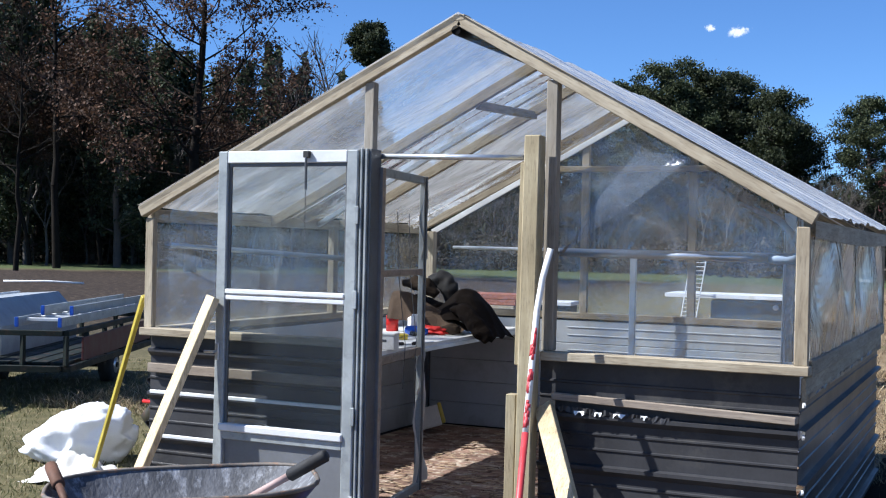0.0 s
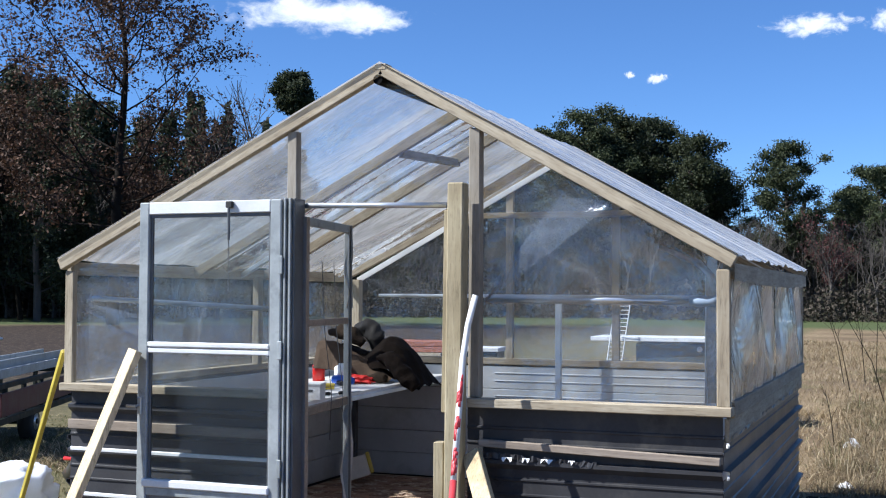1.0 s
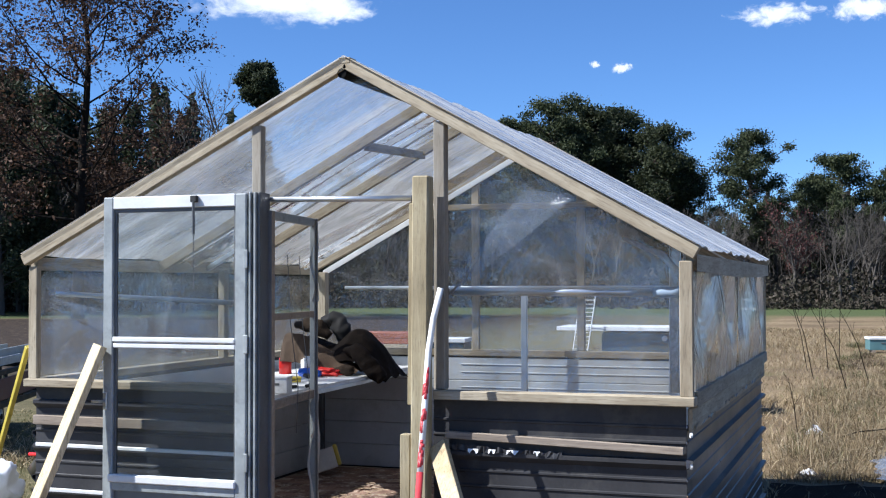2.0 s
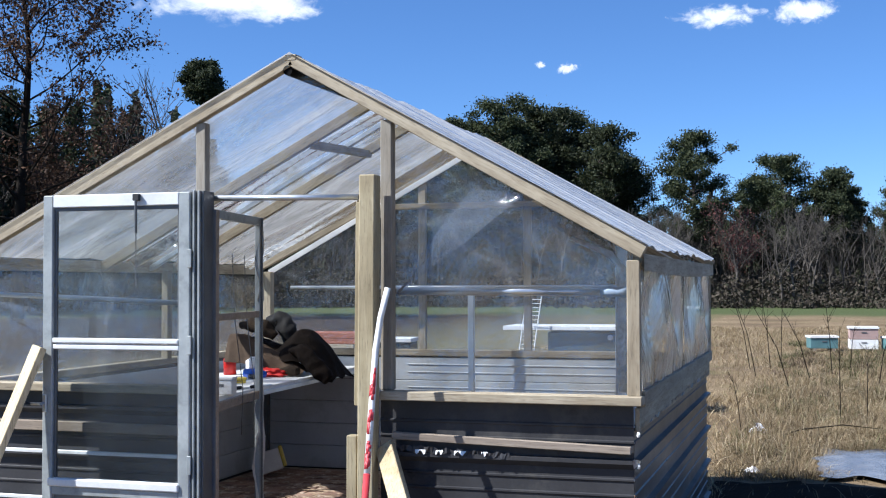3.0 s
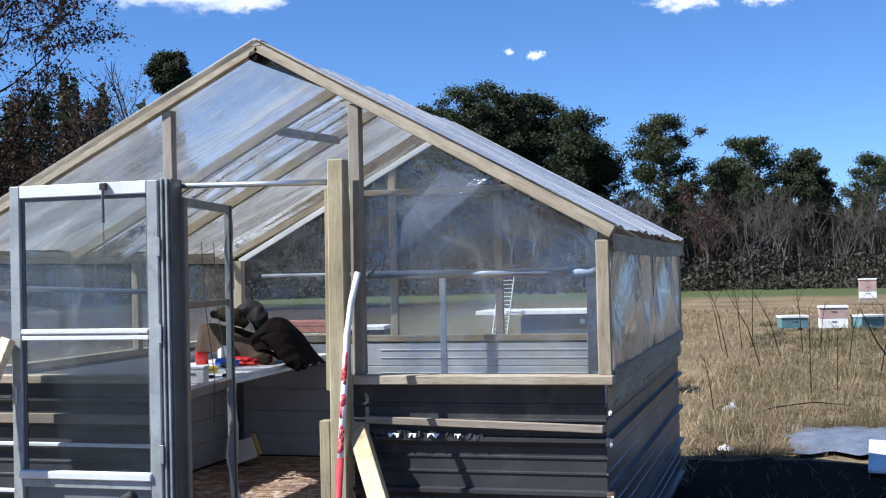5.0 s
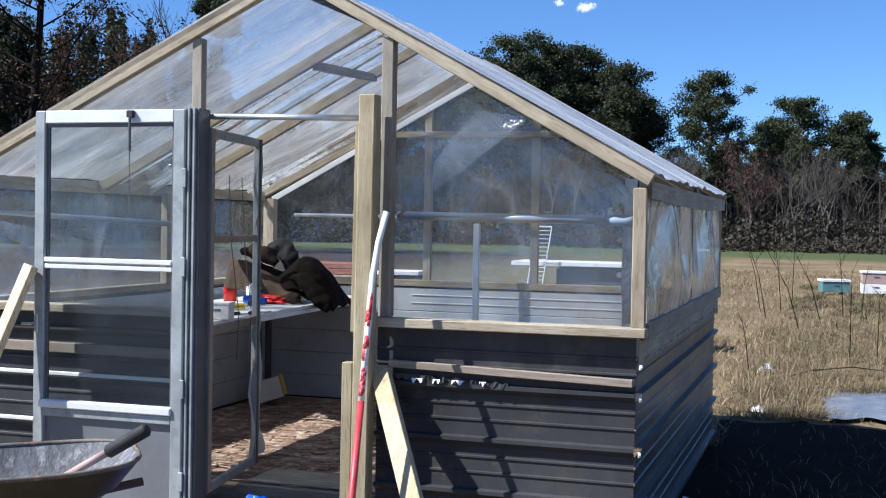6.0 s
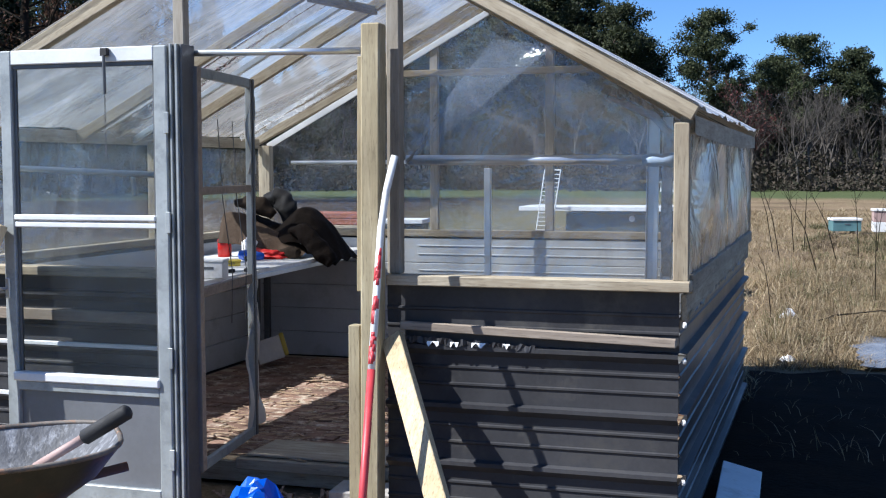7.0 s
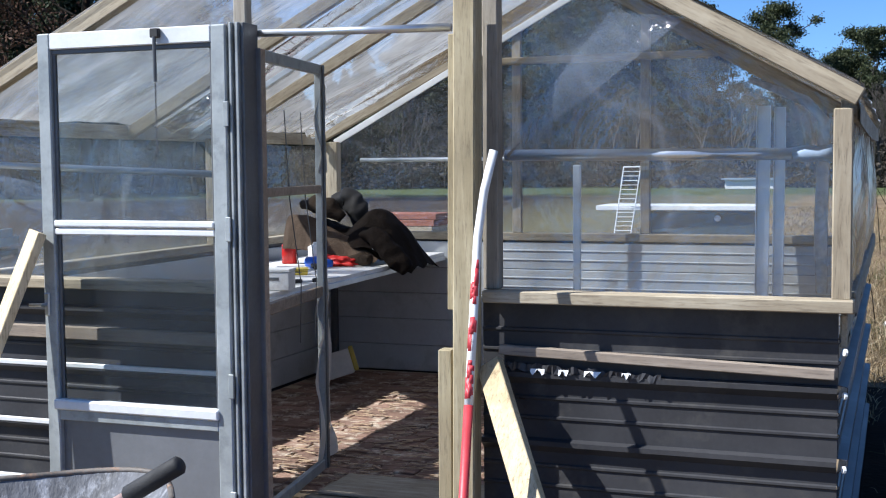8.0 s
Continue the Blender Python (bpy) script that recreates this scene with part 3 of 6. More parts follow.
def side_sheet(x, y0, y1, seed, material):
    def place(u, v):
        y, z = y0 + (y1 - y0) * u, SILL + 0.05 + (EAVE - SILL - 0.08) * v
        edge = min(1.0, 8 * min(u, 1 - u))
        drape = 0.035 * math.sin(math.pi * v) * math.cos(9 * (u - 0.5) * (0.3 + v)) + 0.012 * noise.noise(Vector((y * 5 + seed, z * 2.5, 0)))
        return Vector((x + edge * drape, y, z))
    part("plastic_film", sheet(place, 24, 18), material, house, "", True)


for a, b, s in ((Y0 + 0.045, 8.398, 1.0), (8.442, Y1 - 0.045, 6.0)):
    side_sheet(X1 - 0.006, a, b, s, side_film)
for a, b, s in ((Y0 + 0.045, 8.58, 3.0), (8.66, Y1 - 0.045, 9.0)):
    side_sheet(X0 + 0.006, a, b, s, clear_film)


def roof_sheet(xe, seed, material, wrinkle):
    def place(u, v):
        x = xe + (XM - xe) * v
        y = Y0 - 0.03 + (Y1 - Y0 + 0.06) * u
        z = EAVE + 0.068 + (RIDGE - EAVE - 0.005) * v
        sag = 0.0
        for ya, yb in ((Y0, 7.80), (7.80, 8.33), (8.33, 8.66), (8.66, Y1)):
            if ya <= y <= yb:
                sag = math.sin(math.pi * (y - ya) / (yb - ya))
        z -= 0.014 * sag - wrinkle * noise.noise(Vector((x * 0.8, y * 7 + seed, 0)))
        return Vector((x, y, z))
    part("roof_film", sheet(place, 110, 24), material, house, "wrinkled milky polythene roof sheet", True)


roof_sheet(X0 - 0.035, 0.0, roof_film, 0.005)
roof_sheet(X1 + 0.03, 5.0, lee_film, 0.014)


# doubled film hanging under two rafters
for y0, y1, s in ((8.02, 8.28, 1.0), (9.72, 10.10, 4.0)):
    part("film_fold", sheet(lambda u, v: Vector((X0 + 0.06 + (XM - X0 - 0.10) * u, y0 + (y1 - y0) * v * (0.55 + 0.3 * math.sin(5 * u + s) + 0.15 * noise.noise(Vector((u * 9, s, 0)))), roof_z(X0 + 0.06 + (XM - X0 - 0.10) * u) + 0.022 - 0.035 * v - 0.012 * math.sin(9 * v + 6 * u + s))), 30, 10), torn_film, house, "crumpled doubled polythene under the rafter", True)


# dark ribbed skirting
def rib_profile(z0, z1, first):
    pts, z = [(z0, 0.0)], first
    while z < z1 - 0.05:
        for dz, o in ((-0.036, 0.0), (-0.010, 0.030), (0.005, 0.030), (0.011, 0.0)):
            if z0 < z + dz < z1:
                pts.append((z + dz, o))
        for c in (0.085, 0.155):
            for dz, o in ((-0.010, 0.0), (-0.004, 0.006), (0.002, 0.006), (0.006, 0.0)):
                if z0 < z + c + dz < z1:
                    pts.append((z + c + dz, o))
        z += 0.238
    pts = sorted(p for p in pts if z0 <= p[0] <= z1) + [(z1, 0.0)]
    return pts


def skirt(name, a, b, out, z0, z1, first, label):
    """A ribbed sheet from a to b (plan), ribs standing out along out."""
    a, b, out = Vector((*a, 0)), Vector((*b, 0)), Vector((*out, 0))
    prof = rib_profile(z0, z1, first)
    bm = bmesh.new()
    n = 10
    rows = []
    for z, o in prof:
        rows.append([bm.verts.new(a.lerp(b, k / n) + out * (o + 0.002 * noise.noise(Vector((k * 0.9, z * 3, first)))) + Vector((0, 0, z))) for k in range(n + 1)])
    for r0, r1 in zip(rows, rows[1:]):
        for k in range(n):
            bm.faces.new((r0[k], r0[k + 1], r1[k + 1], r1[k]))
    ob = part(name, bm, dark_metal, house, label)
    ob.data.validate()
    mod = ob.modifiers.new("thickness", "SOLIDIFY")
    mod.thickness, mod.offset = 0.003, 0.0
    return ob


skirt("metal_skirt", (X0 + 0.03, Y0 + 0.035), (PL - 0.03, Y0 + 0.035), (0, -1), 0.0, SILL, 0.018, "dark ribbed metal sheet")
# white strips added on the ribs stand for the sun's specular glint
for z, x0 in ((0.256, X0 + 0.06), (0.494, X0 + 0.045), (0.733, X0 + 0.05)):
    part("rib_glint", beam((x0, Y0 + 0.008, z + 0.006), (PL - 0.05, Y0 + 0.008, z + 0.004), 0.020, 0.014), alu_white, house, "white strip painting the sun's glint on the rib")
skirt("metal_skirt", (PR - 0.04, Y0 + 0.035), (X1 - 0.038, Y0 + 0.035), (0, -1), 0.0, SILL, 0.085, "dark ribbed metal sheet")
skirt("metal_skirt", (X1 - 0.038, Y0 + 0.04), (X1 - 0.038, Y1), (1, 0), 0.0, SILL - 0.09, 0.085, "dark ribbed metal sheet with torn upper edge")
skirt("metal_skirt", (X0 + 0.03, Y0 + 0.04), (X0 + 0.03, Y1), (-1, 0), 0.0, SILL, 0.085, "dark ribbed metal sheet")
skirt("metal_skirt", (X0 + 0.03, Y1), (X1 - 0.038, Y1), (0, 1), 0.0, SILL - 0.01, 0.085, "dark ribbed metal sheet")
part("batten", beam((PR + 0.03, Y0 + 0.005, 0.883), (X1 - 0.045, Y0 + 0.005, 0.850), 0.034, 0.03), wood_old, house, "weathered batten across the skirting")
part("batten", beam((X0 + 0.04, Y0 + 0.005, 0.872), (PL - 0.04, Y0 + 0.005, 0.868), 0.05, 0.03), wood_old, house, "weathered batten across the skirting")
part("side_board", box((X1 - 0.034, Y0 + 0.05, SILL - 0.12), (X1 - 0.012, Y1 - 0.01, SILL - 0.014)), wood_y, house)


def torn_edge(a, b, out, seed):
    rnd = random.Random(seed)
    a, b, out = Vector(a), Vector(b), Vector(out)
    bm = bmesh.new()
    n = 44
    top, low = [], []
    for k in range(n + 1):
        p = a.lerp(b, k / n)
        top.append(bm.verts.new(p + Vector((0, 0, rnd.uniform(-0.002, 0.012))) + out * rnd.uniform(0.004, 0.016)))
        low.append(bm.verts.new(p + Vector((0, 0, -rnd.uniform(0.004, 0.026))) + out * rnd.uniform(0.002, 0.016)))
    for k in range(n):
        bm.faces.new((low[k], low[k + 1], top[k + 1], top[k]))
    part("torn_edge", bm, dark_metal, house, "bent and torn metal edge")


torn_edge((PR + 0.05, Y0 + 0.01, 0.835), (-1.05, Y0 + 0.01, 0.812), (0, -1, 0), 3)
for k, (x, w) in enumerate(((-1.50, 0.05), (-1.40, 0.035), (-1.31, 0.06), (-1.18, 0.03))):
    part("bright_scrap", sheet(lambda u, v: Vector((x + w * u, Y0 - 0.006 - 0.006 * v, 0.822 - 0.022 * v * (0.5 + 0.5 * math.sin(9 * u + k)))), 6, 2), alu_white, house, "bare metal torn bright")
torn_edge((X1 - 0.022, Y0 + 0.1, SILL - 0.10), (X1 - 0.022, Y1 - 0.05, SILL - 0.085), (1, 0, 0), 5)
for z in (0.94, 0.80, 0.56, 0.325, 0.09):
    part("screw", tube([(X1 - 0.02, Y0 + 0.022, z - 0.02), (X1 - 0.012, Y0 + 0.026, z - 0.02)], 0.012, 8), white_paint, house)

# doubled post beside the opening
part("post_board", beam((-1.712, Y0 - 0.085, 0.0), (-1.694, Y0 - 0.085, 2.103), 0.08, 0.08, (0, 1, 0), 0.006), wood_post, house, "rough treated post, sawn top")
part("post_board", beam((-1.768, Y0 - 0.022, 1.02), (-1.758, Y0 - 0.022, 1.98), 0.05, 0.035), wood_post, house)
part("post_board", beam((-1.79, Y0 - 0.055, 0.0), (-1.788, Y0 - 0.055, 0.885), 0.05, 0.06), wood_post, house)


# storm door, folded back against the front
def storm_door():
    a, b, y0, y1, lo, hi = -3.440, -2.609, 6.468, 6.50, 0.07, 2.045
    st = 0.058
    door = part("storm_door", box((a, y0, lo), (a + st, y1, hi), 0.005), alu, house, "aluminium storm door folded open")
    part("stile", box((b - 0.062, y0, lo), (b, y1, hi), 0.005), alu, door)
    part("top_rail", box((a + st, y0, hi - 0.062), (b - 0.062, y1, hi), 0.004), alu_white, door)
    part("mid_rail", box((a + st, y0 + 0.002, 1.272), (b - 0.062, y1, 1.296), 0.004), alu_white, door)
    part("sash_rail", box((a + st, y0 - 0.004, 1.303), (b - 0.062, y1 - 0.004, 1.328), 0.005), alu_white, door)
    part("sill", box((a + st - 0.02, y0 - 0.014, 0.588), (b - 0.055, y1, 0.628), 0.006), alu_white, door)
    part("lower_rail", box((a + st, y0 + 0.002, 0.545), (b - 0.062, y1, 0.586), 0.003), alu, door)
    part("bottom_rail", box((a + st, y0, lo), (b - 0.062, y1, lo + 0.07), 0.003), alu, door)
    part("kick_panel", box((a + st, y1 - 0.008, lo + 0.07), (b - 0.062, y1 - 0.002, 0.545), 0), kick, door, "dull grey kick panel")
    for z0, z1 in ((1.328, hi - 0.062), (0.628, 1.272)):
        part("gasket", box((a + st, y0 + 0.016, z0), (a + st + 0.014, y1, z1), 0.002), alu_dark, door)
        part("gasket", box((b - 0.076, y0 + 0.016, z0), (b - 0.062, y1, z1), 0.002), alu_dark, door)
        part("glass_pane", box((a + st + 0.014, y1 - 0.010, z0), (b - 0.076, y1 - 0.006, z1), 0), door_glass, door, "dusty glass pane")
    part("gasket", box((a + st, y0 + 0.012, hi - 0.080), (b - 0.062, y1, hi - 0.062), 0.002), alu_dark, door)
    bm = box((a + 0.008, y0 - 0.012, 0.955), (a + 0.032, y0, 1.045), 0.004)
    tube([(a + 0.02, y0 - 0.012, 1.0), (a + 0.02, y0 - 0.045, 1.0), (a - 0.03, y0 - 0.05, 1.0)], 0.007, 8, bm)
    part("door_handle", bm, galv, door, "chrome latch handle")
    # closer spring and chain
    xc = -2.897
    part("closer_bracket", box((xc - 0.018, y0 - 0.022, hi - 0.038), (xc + 0.018, y0, hi - 0.004), 0.003), rubber, door)
    part("closer_spring", tube([(xc, y0 - 0.018, hi - 0.035), (xc, y0 - 0.016, hi - 0.2)], 0.007, 8), alu_dark, door)
    bm = bmesh.new()
    for k in range(17):
        z = hi - 0.205 - 0.0155 * k
        o = (0.004, 0) if k % 2 else (0, 0.004)
        tube([(xc - o[0], y0 - 0.016 - o[1], z), (xc + o[0], y0 - 0.016 + o[1], z - 0.016)], 0.0022, 5, bm)
    part("chain", bm, alu_dark, door, "thin hanging chain")
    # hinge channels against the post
    # the set-back channels have their shade put into a darker aluminium colour
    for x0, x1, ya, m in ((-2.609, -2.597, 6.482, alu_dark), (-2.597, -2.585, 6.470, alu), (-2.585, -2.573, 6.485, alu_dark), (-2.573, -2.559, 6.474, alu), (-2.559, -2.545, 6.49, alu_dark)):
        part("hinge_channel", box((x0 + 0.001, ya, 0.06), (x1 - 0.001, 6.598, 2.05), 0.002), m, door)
    for z in (1.72, 1.30, 0.72, 0.28):
        part("hinge", box((-2.619, 6.458, z - 0.045), (-2.597, 6.468, z + 0.045), 0.002), alu, door)


storm_door()


def screen_door():
    """Stripped door frame, swung inwards."""
    p, q = Vector((-2.552, 6.62, 0)), Vector((-2.672, 7.36, 0))
    side = (q - p).normalized()
    nrm = Vector((side.y, -side.x, 0))
    up = Vector((0, 0, 1))
    lo, hi = 0.20, 1.965
    d = part("screen_door", beam(q + lo * up, q + hi * up, 0.055, 0.03, nrm), alu, house, "stripped aluminium screen door swung inwards")
    part("stile", beam(p + lo * up, p + hi * up, 0.05, 0.028, nrm), wood_old, d)
    part("edge_strip", beam(p - side * 0.032 + lo * up, p - side * 0.032 + hi * up, 0.012, 0.03, nrm), alu_dark, d)
    part("edge_strip", beam(q + nrm * 0.018 + lo * up, q + nrm * 0.018 + hi * up, 0.03, 0.006, nrm), alu_dark, d)
    a, b = p + side * 0.03, q - side * 0.028
    for z, w, m in ((hi - 0.022, 0.044, alu), (1.43, 0.035, wood_old), (0.985, 0.045, wood_old), (lo + 0.022, 0.045, alu)):
        part("rail", beam(a + z * up, b + z * up, w, 0.024, nrm), m, d)
    rnd = random.Random(4)
    for z0, z1, w in ((0.24, 0.86, 0.17), (0.74, 1.02, 0.07), (1.5, 1.88, 0.03)):
        part("torn_film", sheet(lambda u, v: q + side * (0.026 + w * u * (1 - v) * (1 + 0.4 * noise.noise(Vector((v * 6, u, z0))))) + nrm * (0.02 * math.sin(6 * v + 3 * u)) + (z0 + (z1 - z0) * v) * up, 6, 14), paper, d, "torn strip of white plastic", True)
        part("torn_film", sheet(lambda u, v: q - side * (0.026 + 0.5 * w * u * (1 - v) * (1 + 0.7 * noise.noise(Vector((v * 8, u, z0 + 3))))) + nrm * (0.015 * math.sin(8 * v)) + (z0 + (z1 - z0) * v) * up, 4, 14), paper, d, "torn strip of white plastic", True)
    for k in range(2):
        c = a.lerp(b, 0.35 + 0.3 * k)
        part("loose_wire", tube([c + 1.75 * up, c + side * 0.05 + 1.4 * up, c + side * 0.09 + 1.05 * up + nrm * 0.03, c + side * 0.16 + 0.80 * up], 0.0022, 5), alu_dark, d)


screen_door()

# inner lining
FLOOR = 0.15
for k in range(5):
    z0, z1 = FLOOR + k * 0.176, FLOOR + (k + 1) * 0.176 - 0.003
    bm = box((X0 + 0.06, Y1 - 0.05, z0), (X1 - 0.06, Y1 - 0.03, z1), 0.004)
    for c in (0.055, 0.115):
        box((-2.75, Y1 - 0.056, z0 + c), (X1 - 0.06, Y1 - 0.046, z0 + c + 0.012), 0.004, bm)
    part("siding_board", bm, siding_paint, house, "pale grey-white siding")
    part("siding_board", box((X0 + 0.04, Y0 + 0.06, z0), (X0 + 0.058, Y1 - 0.06, z1), 0.004), siding_paint, house, "pale grey-white siding")
part("joist", box((-3.9, 7.13, 0.02), (-0.55, 7.17, 0.118)), wood_x, house)
for y in (8.0, 9.0, 10.0):
    part("joist", box((-3.9, y, 0.0), (-0.55, y + 0.04, 0.118)), wood_x, house)
part("threshold_board", box((-2.62, 7.06, 0.10), (-0.55, 7.14, 0.152)), wood_x, house)
# wooden strip added in place of the pale sandy dust at the threshold
part("plywood_strip", box((-2.58, 7.10, 0.1575), (-1.15, 7.42, 0.168), 0.002), wood_x, house, "pale strip standing in for sandy dust inside the threshold")
part("floor_bed", box((-3.93, 7.142, 0.118), (-0.53, Y1 - 0.06, 0.143)), floor_sand, house, "sandy bed between the pavers")


def paver_floor():
    """Worn brick pavers in running bond."""
    rnd = random.Random(8)
    for row in range(28):
        y = 7.15 + row * 0.1035
        x = -3.92 + (0.1 if row % 2 else 0.0)
        while x < -0.73:
            dx, dy, z = rnd.uniform(-0.004, 0.004), rnd.uniform(-0.003, 0.003), 0.148 + rnd.uniform(-0.003, 0.006)
            lo, hi = (x + dx, y + dy, 0.125), (x + dx + 0.192 + rnd.uniform(-0.006, 0.004), y + dy + 0.094, z)
            part("brick", box(lo, hi, 0.004), paver, house)
            x += 0.2


paver_floor()

# ---- inside the greenhouse ----
def work_table():
    t = thing("work_table", (-3.4, 8.05, FLOOR), "white-topped work bench along the greenhouse wall, cluttered", "table")
    bm = bmesh.new()
    pts = [(-3.50, 7.02), (-2.95, 7.02), (-3.13, 10.12), (-3.90, 10.12), (-3.90, 9.05), (-3.50, 8.65)]
    lo = [bm.verts.new((x, y, 0.925)) for x, y in pts]
    hi = [bm.verts.new((x, y, 0.955)) for x, y in pts]
    bm.faces.new(hi)
    bm.faces.new(lo[::-1])
    for k in range(6):
        bm.faces.new((lo[k], lo[(k + 1) % 6], hi[(k + 1) % 6], hi[k]))
    part("tabletop", bm, white_paint, t)
    part("front_edge", beam((-2.952, 7.0, 0.920), (-3.132, 10.12, 0.920), 0.03, 0.025, (1, 0, 0)), galv, t)
    for x, y in ((-3.46, 7.1), (-3.02, 7.1), (-3.86, 9.80)):
        part("leg", box((x - 0.02, y - 0.02, FLOOR), (x + 0.02, y + 0.02, 0.925)), alu_dark, t)


work_table()
TOP = 0.957


def limp(points, radii, amp, f, seed, flat=1.0):
    """A slack cloth roll along a bent line, creased all over."""
    pts, rad = [], []
    n = len(points) - 1
    for k in range(n * 9 + 1):
        i, t = min(k // 9, n - 1), (k - 9 * min(k // 9, n - 1)) / 9
        t = t * t * (3 - 2 * t) * 0.5 + t * 0.5
        pts.append(Vector(points[i]).lerp(Vector(points[i + 1]), t))
        rad.append(radii[i] + (radii[i + 1] - radii[i]) * t)
    bm = tube(pts, rad, 22)
    bm.normal_update()
    for v in bm.verts:
        p = v.co + Vector((seed, 0, 0))
        ridge = 1 - abs(noise.noise(Vector((p.x * f, p.y * f * 0.6, p.z * f * 1.4))))
        fine = 1 - abs(noise.noise(p * f * 2.3))
        v.co += v.normal * amp * (1.5 * (ridge - 0.75) + 0.6 * (fine - 0.75))
        v.co.z = max(v.co.z, TOP) if v.co.x < -3.10 else v.co.z
        v.co.y = 9.2 + (v.co.y - 9.2) * flat
    return bm


def drape(x0, x1, crest, y0, y1, seed, amp=0.03):
    """Stiff cloth thrown over a heap: a crest line with hanging, sharply creased faces."""
    def place(u, v):
        x = x0 + (x1 - x0) * u
        k = u * (len(crest) - 1)
        i = min(int(k), len(crest) - 2)
        top = crest[i] + (crest[i + 1] - crest[i]) * (k - i)
        foot = TOP if x < -3.10 else TOP - 0.07 * min(1.0, (x + 3.10) / 0.1)
        w = math.sin(math.pi * min(1.0, 0.04 + 0.92 * v)) ** 0.55
        fold = 1 - abs(noise.noise(Vector((x * 6.5 + v * 2.2 + seed, v * 2.0 - x * 3.0, seed))))
        fold2 = 1 - abs(noise.noise(Vector((x * 15 - v * 4 + seed, v * 4.5, 2 * seed))))
        z = foot + (max(top, foot + 0.01) - foot) * w + amp * w * (1.6 * (fold - 0.8) + 0.5 * (fold2 - 0.8))
        y = y0 + (y1 - y0) * v + 0.05 * noise.noise(Vector((x * 5, seed, v))) - 1.2 * amp * (fold - 0.7) * (1 - v)
        return Vector((x, y, max(z, foot)))
    return sheet(place, 64, 34)


def jacket():
    j = thing("jacket", (-3.35, 9.2, TOP), "crumpled brown canvas work jacket heaped on the bench", "jacket")
    part("body", drape(-3.70, -2.93, (1.16, 1.22, 1.20, 1.16, 1.15, 1.22, 1.275, 1.255, 1.18, 1.07, 0.95), 9.04, 9.50, 3.0), canvas, j, "", True)
    part("lining", drape(-3.72, -3.14, (1.24, 1.235, 1.19, 1.14, 1.11, 1.05, 0.99), 8.98, 9.24, 8.0, 0.022), canvas_in, j, "tan inner lining, sunlit tone in its colour", True)
    part("hood", limp([(-3.60, 9.36, 1.27), (-3.50, 9.32, 1.325), (-3.43, 9.30, 1.335), (-3.37, 9.29, 1.26), (-3.34, 9.29, 1.14)], [0.03, 0.055, 0.065, 0.07, 0.05], 0.018, 9, 4.0), canvas_black, j, "dark inside of the hood", True)
    part("collar", limp([(-3.70, 9.22, 1.30), (-3.60, 9.18, 1.305), (-3.50, 9.16, 1.28), (-3.42, 9.16, 1.22)], [0.03, 0.05, 0.06, 0.03], 0.016, 11, 7.0), canvas_mid, j, "", True)
    part("sleeve", limp([(-3.24, 9.06, 1.13), (-3.15, 9.04, 1.12), (-3.07, 9.03, 1.05), (-3.00, 9.03, 0.98), (-2.95, 9.03, 0.93)], [0.03, 0.055, 0.062, 0.06, 0.04], 0.015, 8, 12.0), canvas, j, "", True)
    part("cuff", limp([(-3.27, 8.96, 0.99), (-3.20, 8.94, 1.00), (-3.14, 8.93, 0.99)], [0.025, 0.038, 0.028], 0.012, 12, 15.0), canvas_mid, j, "", True)


jacket()
bm = blob((-3.37, 8.92, TOP + 0.02), (0.13, 0.06, 0.035), 4, 0.5, 3, TOP, 3)
solo("red_rag", bm, red_plastic, "crumpled red cloth on the bench", "cloth", smooth=True)


def can(name, x, y, r, h, m, mlid, label, cat):
    c = thing(name, (x, y, TOP), label, cat)
    part("body", tube([(x, y, TOP), (x, y, TOP + h * 0.78), (x, y, TOP + h * 0.9)], [r, r, r * 0.6], 16), m, c, "", True)
    part("cap", tube([(x, y, TOP + h * 0.9), (x, y, TOP + h)], r * 0.5, 12), mlid, c, "", True)


can("red_bottle", -3.70, 9.02, 0.045, 0.14, red_plastic, rubber, "red plastic bottle with a dark cap", "bottle")
can("white_jar", -3.50, 9.00, 0.06, 0.13, white_paint, white_paint, "white plastic jar on the bench", "jar")
can("small_tin", -3.36, 7.85, 0.04, 0.11, white_paint, galv, "pale tin on the bench", "tin")


def carton(x, y, w, d, h, turn, m, label):
    b = thing("carton", (x, y, TOP), label, "box")
    bm = box((-w / 2, -d / 2, 0), (w / 2, d / 2, h), 0.004)
    bmesh.ops.transform(bm, matrix=Matrix.Translation((x, y, TOP)) @ Matrix.Rotation(radians(turn), 4, "Z"), verts=bm.verts)
    part("case", bm, m, b)
    bm = box((-w / 2 - 0.004, -d / 2 - 0.004, h + 0.001), (w / 2 + 0.004, d / 2 + 0.004, h + 0.014), 0.003)
    bmesh.ops.transform(bm, matrix=Matrix.Translation((x, y, TOP)) @ Matrix.Rotation(radians(turn), 4, "Z"), verts=bm.verts)
    part("lid", bm, m, b)
    bm = box((-w * 0.35, -d / 2 - 0.002, h * 0.55), (w * 0.2, -d / 2 - 0.0005, h * 0.72), 0)
    bmesh.ops.transform(bm, matrix=Matrix.Translation((x, y, TOP)) @ Matrix.Rotation(radians(turn), 4, "Z"), verts=bm.verts)
    part("printed_bar", bm, alu_dark, b)


carton(-3.03, 7.60, 0.16, 0.11, 0.085, 12, white_paint, "small white carton with grey printing on the bench")
carton(-3.22, 8.02, 0.08, 0.08, 0.05, -20, white_paint, "small white box on the bench")
carton(-3.30, 8.34, 0.11, 0.07, 0.022, 30, yellow_paint, "flat yellow box on the bench")


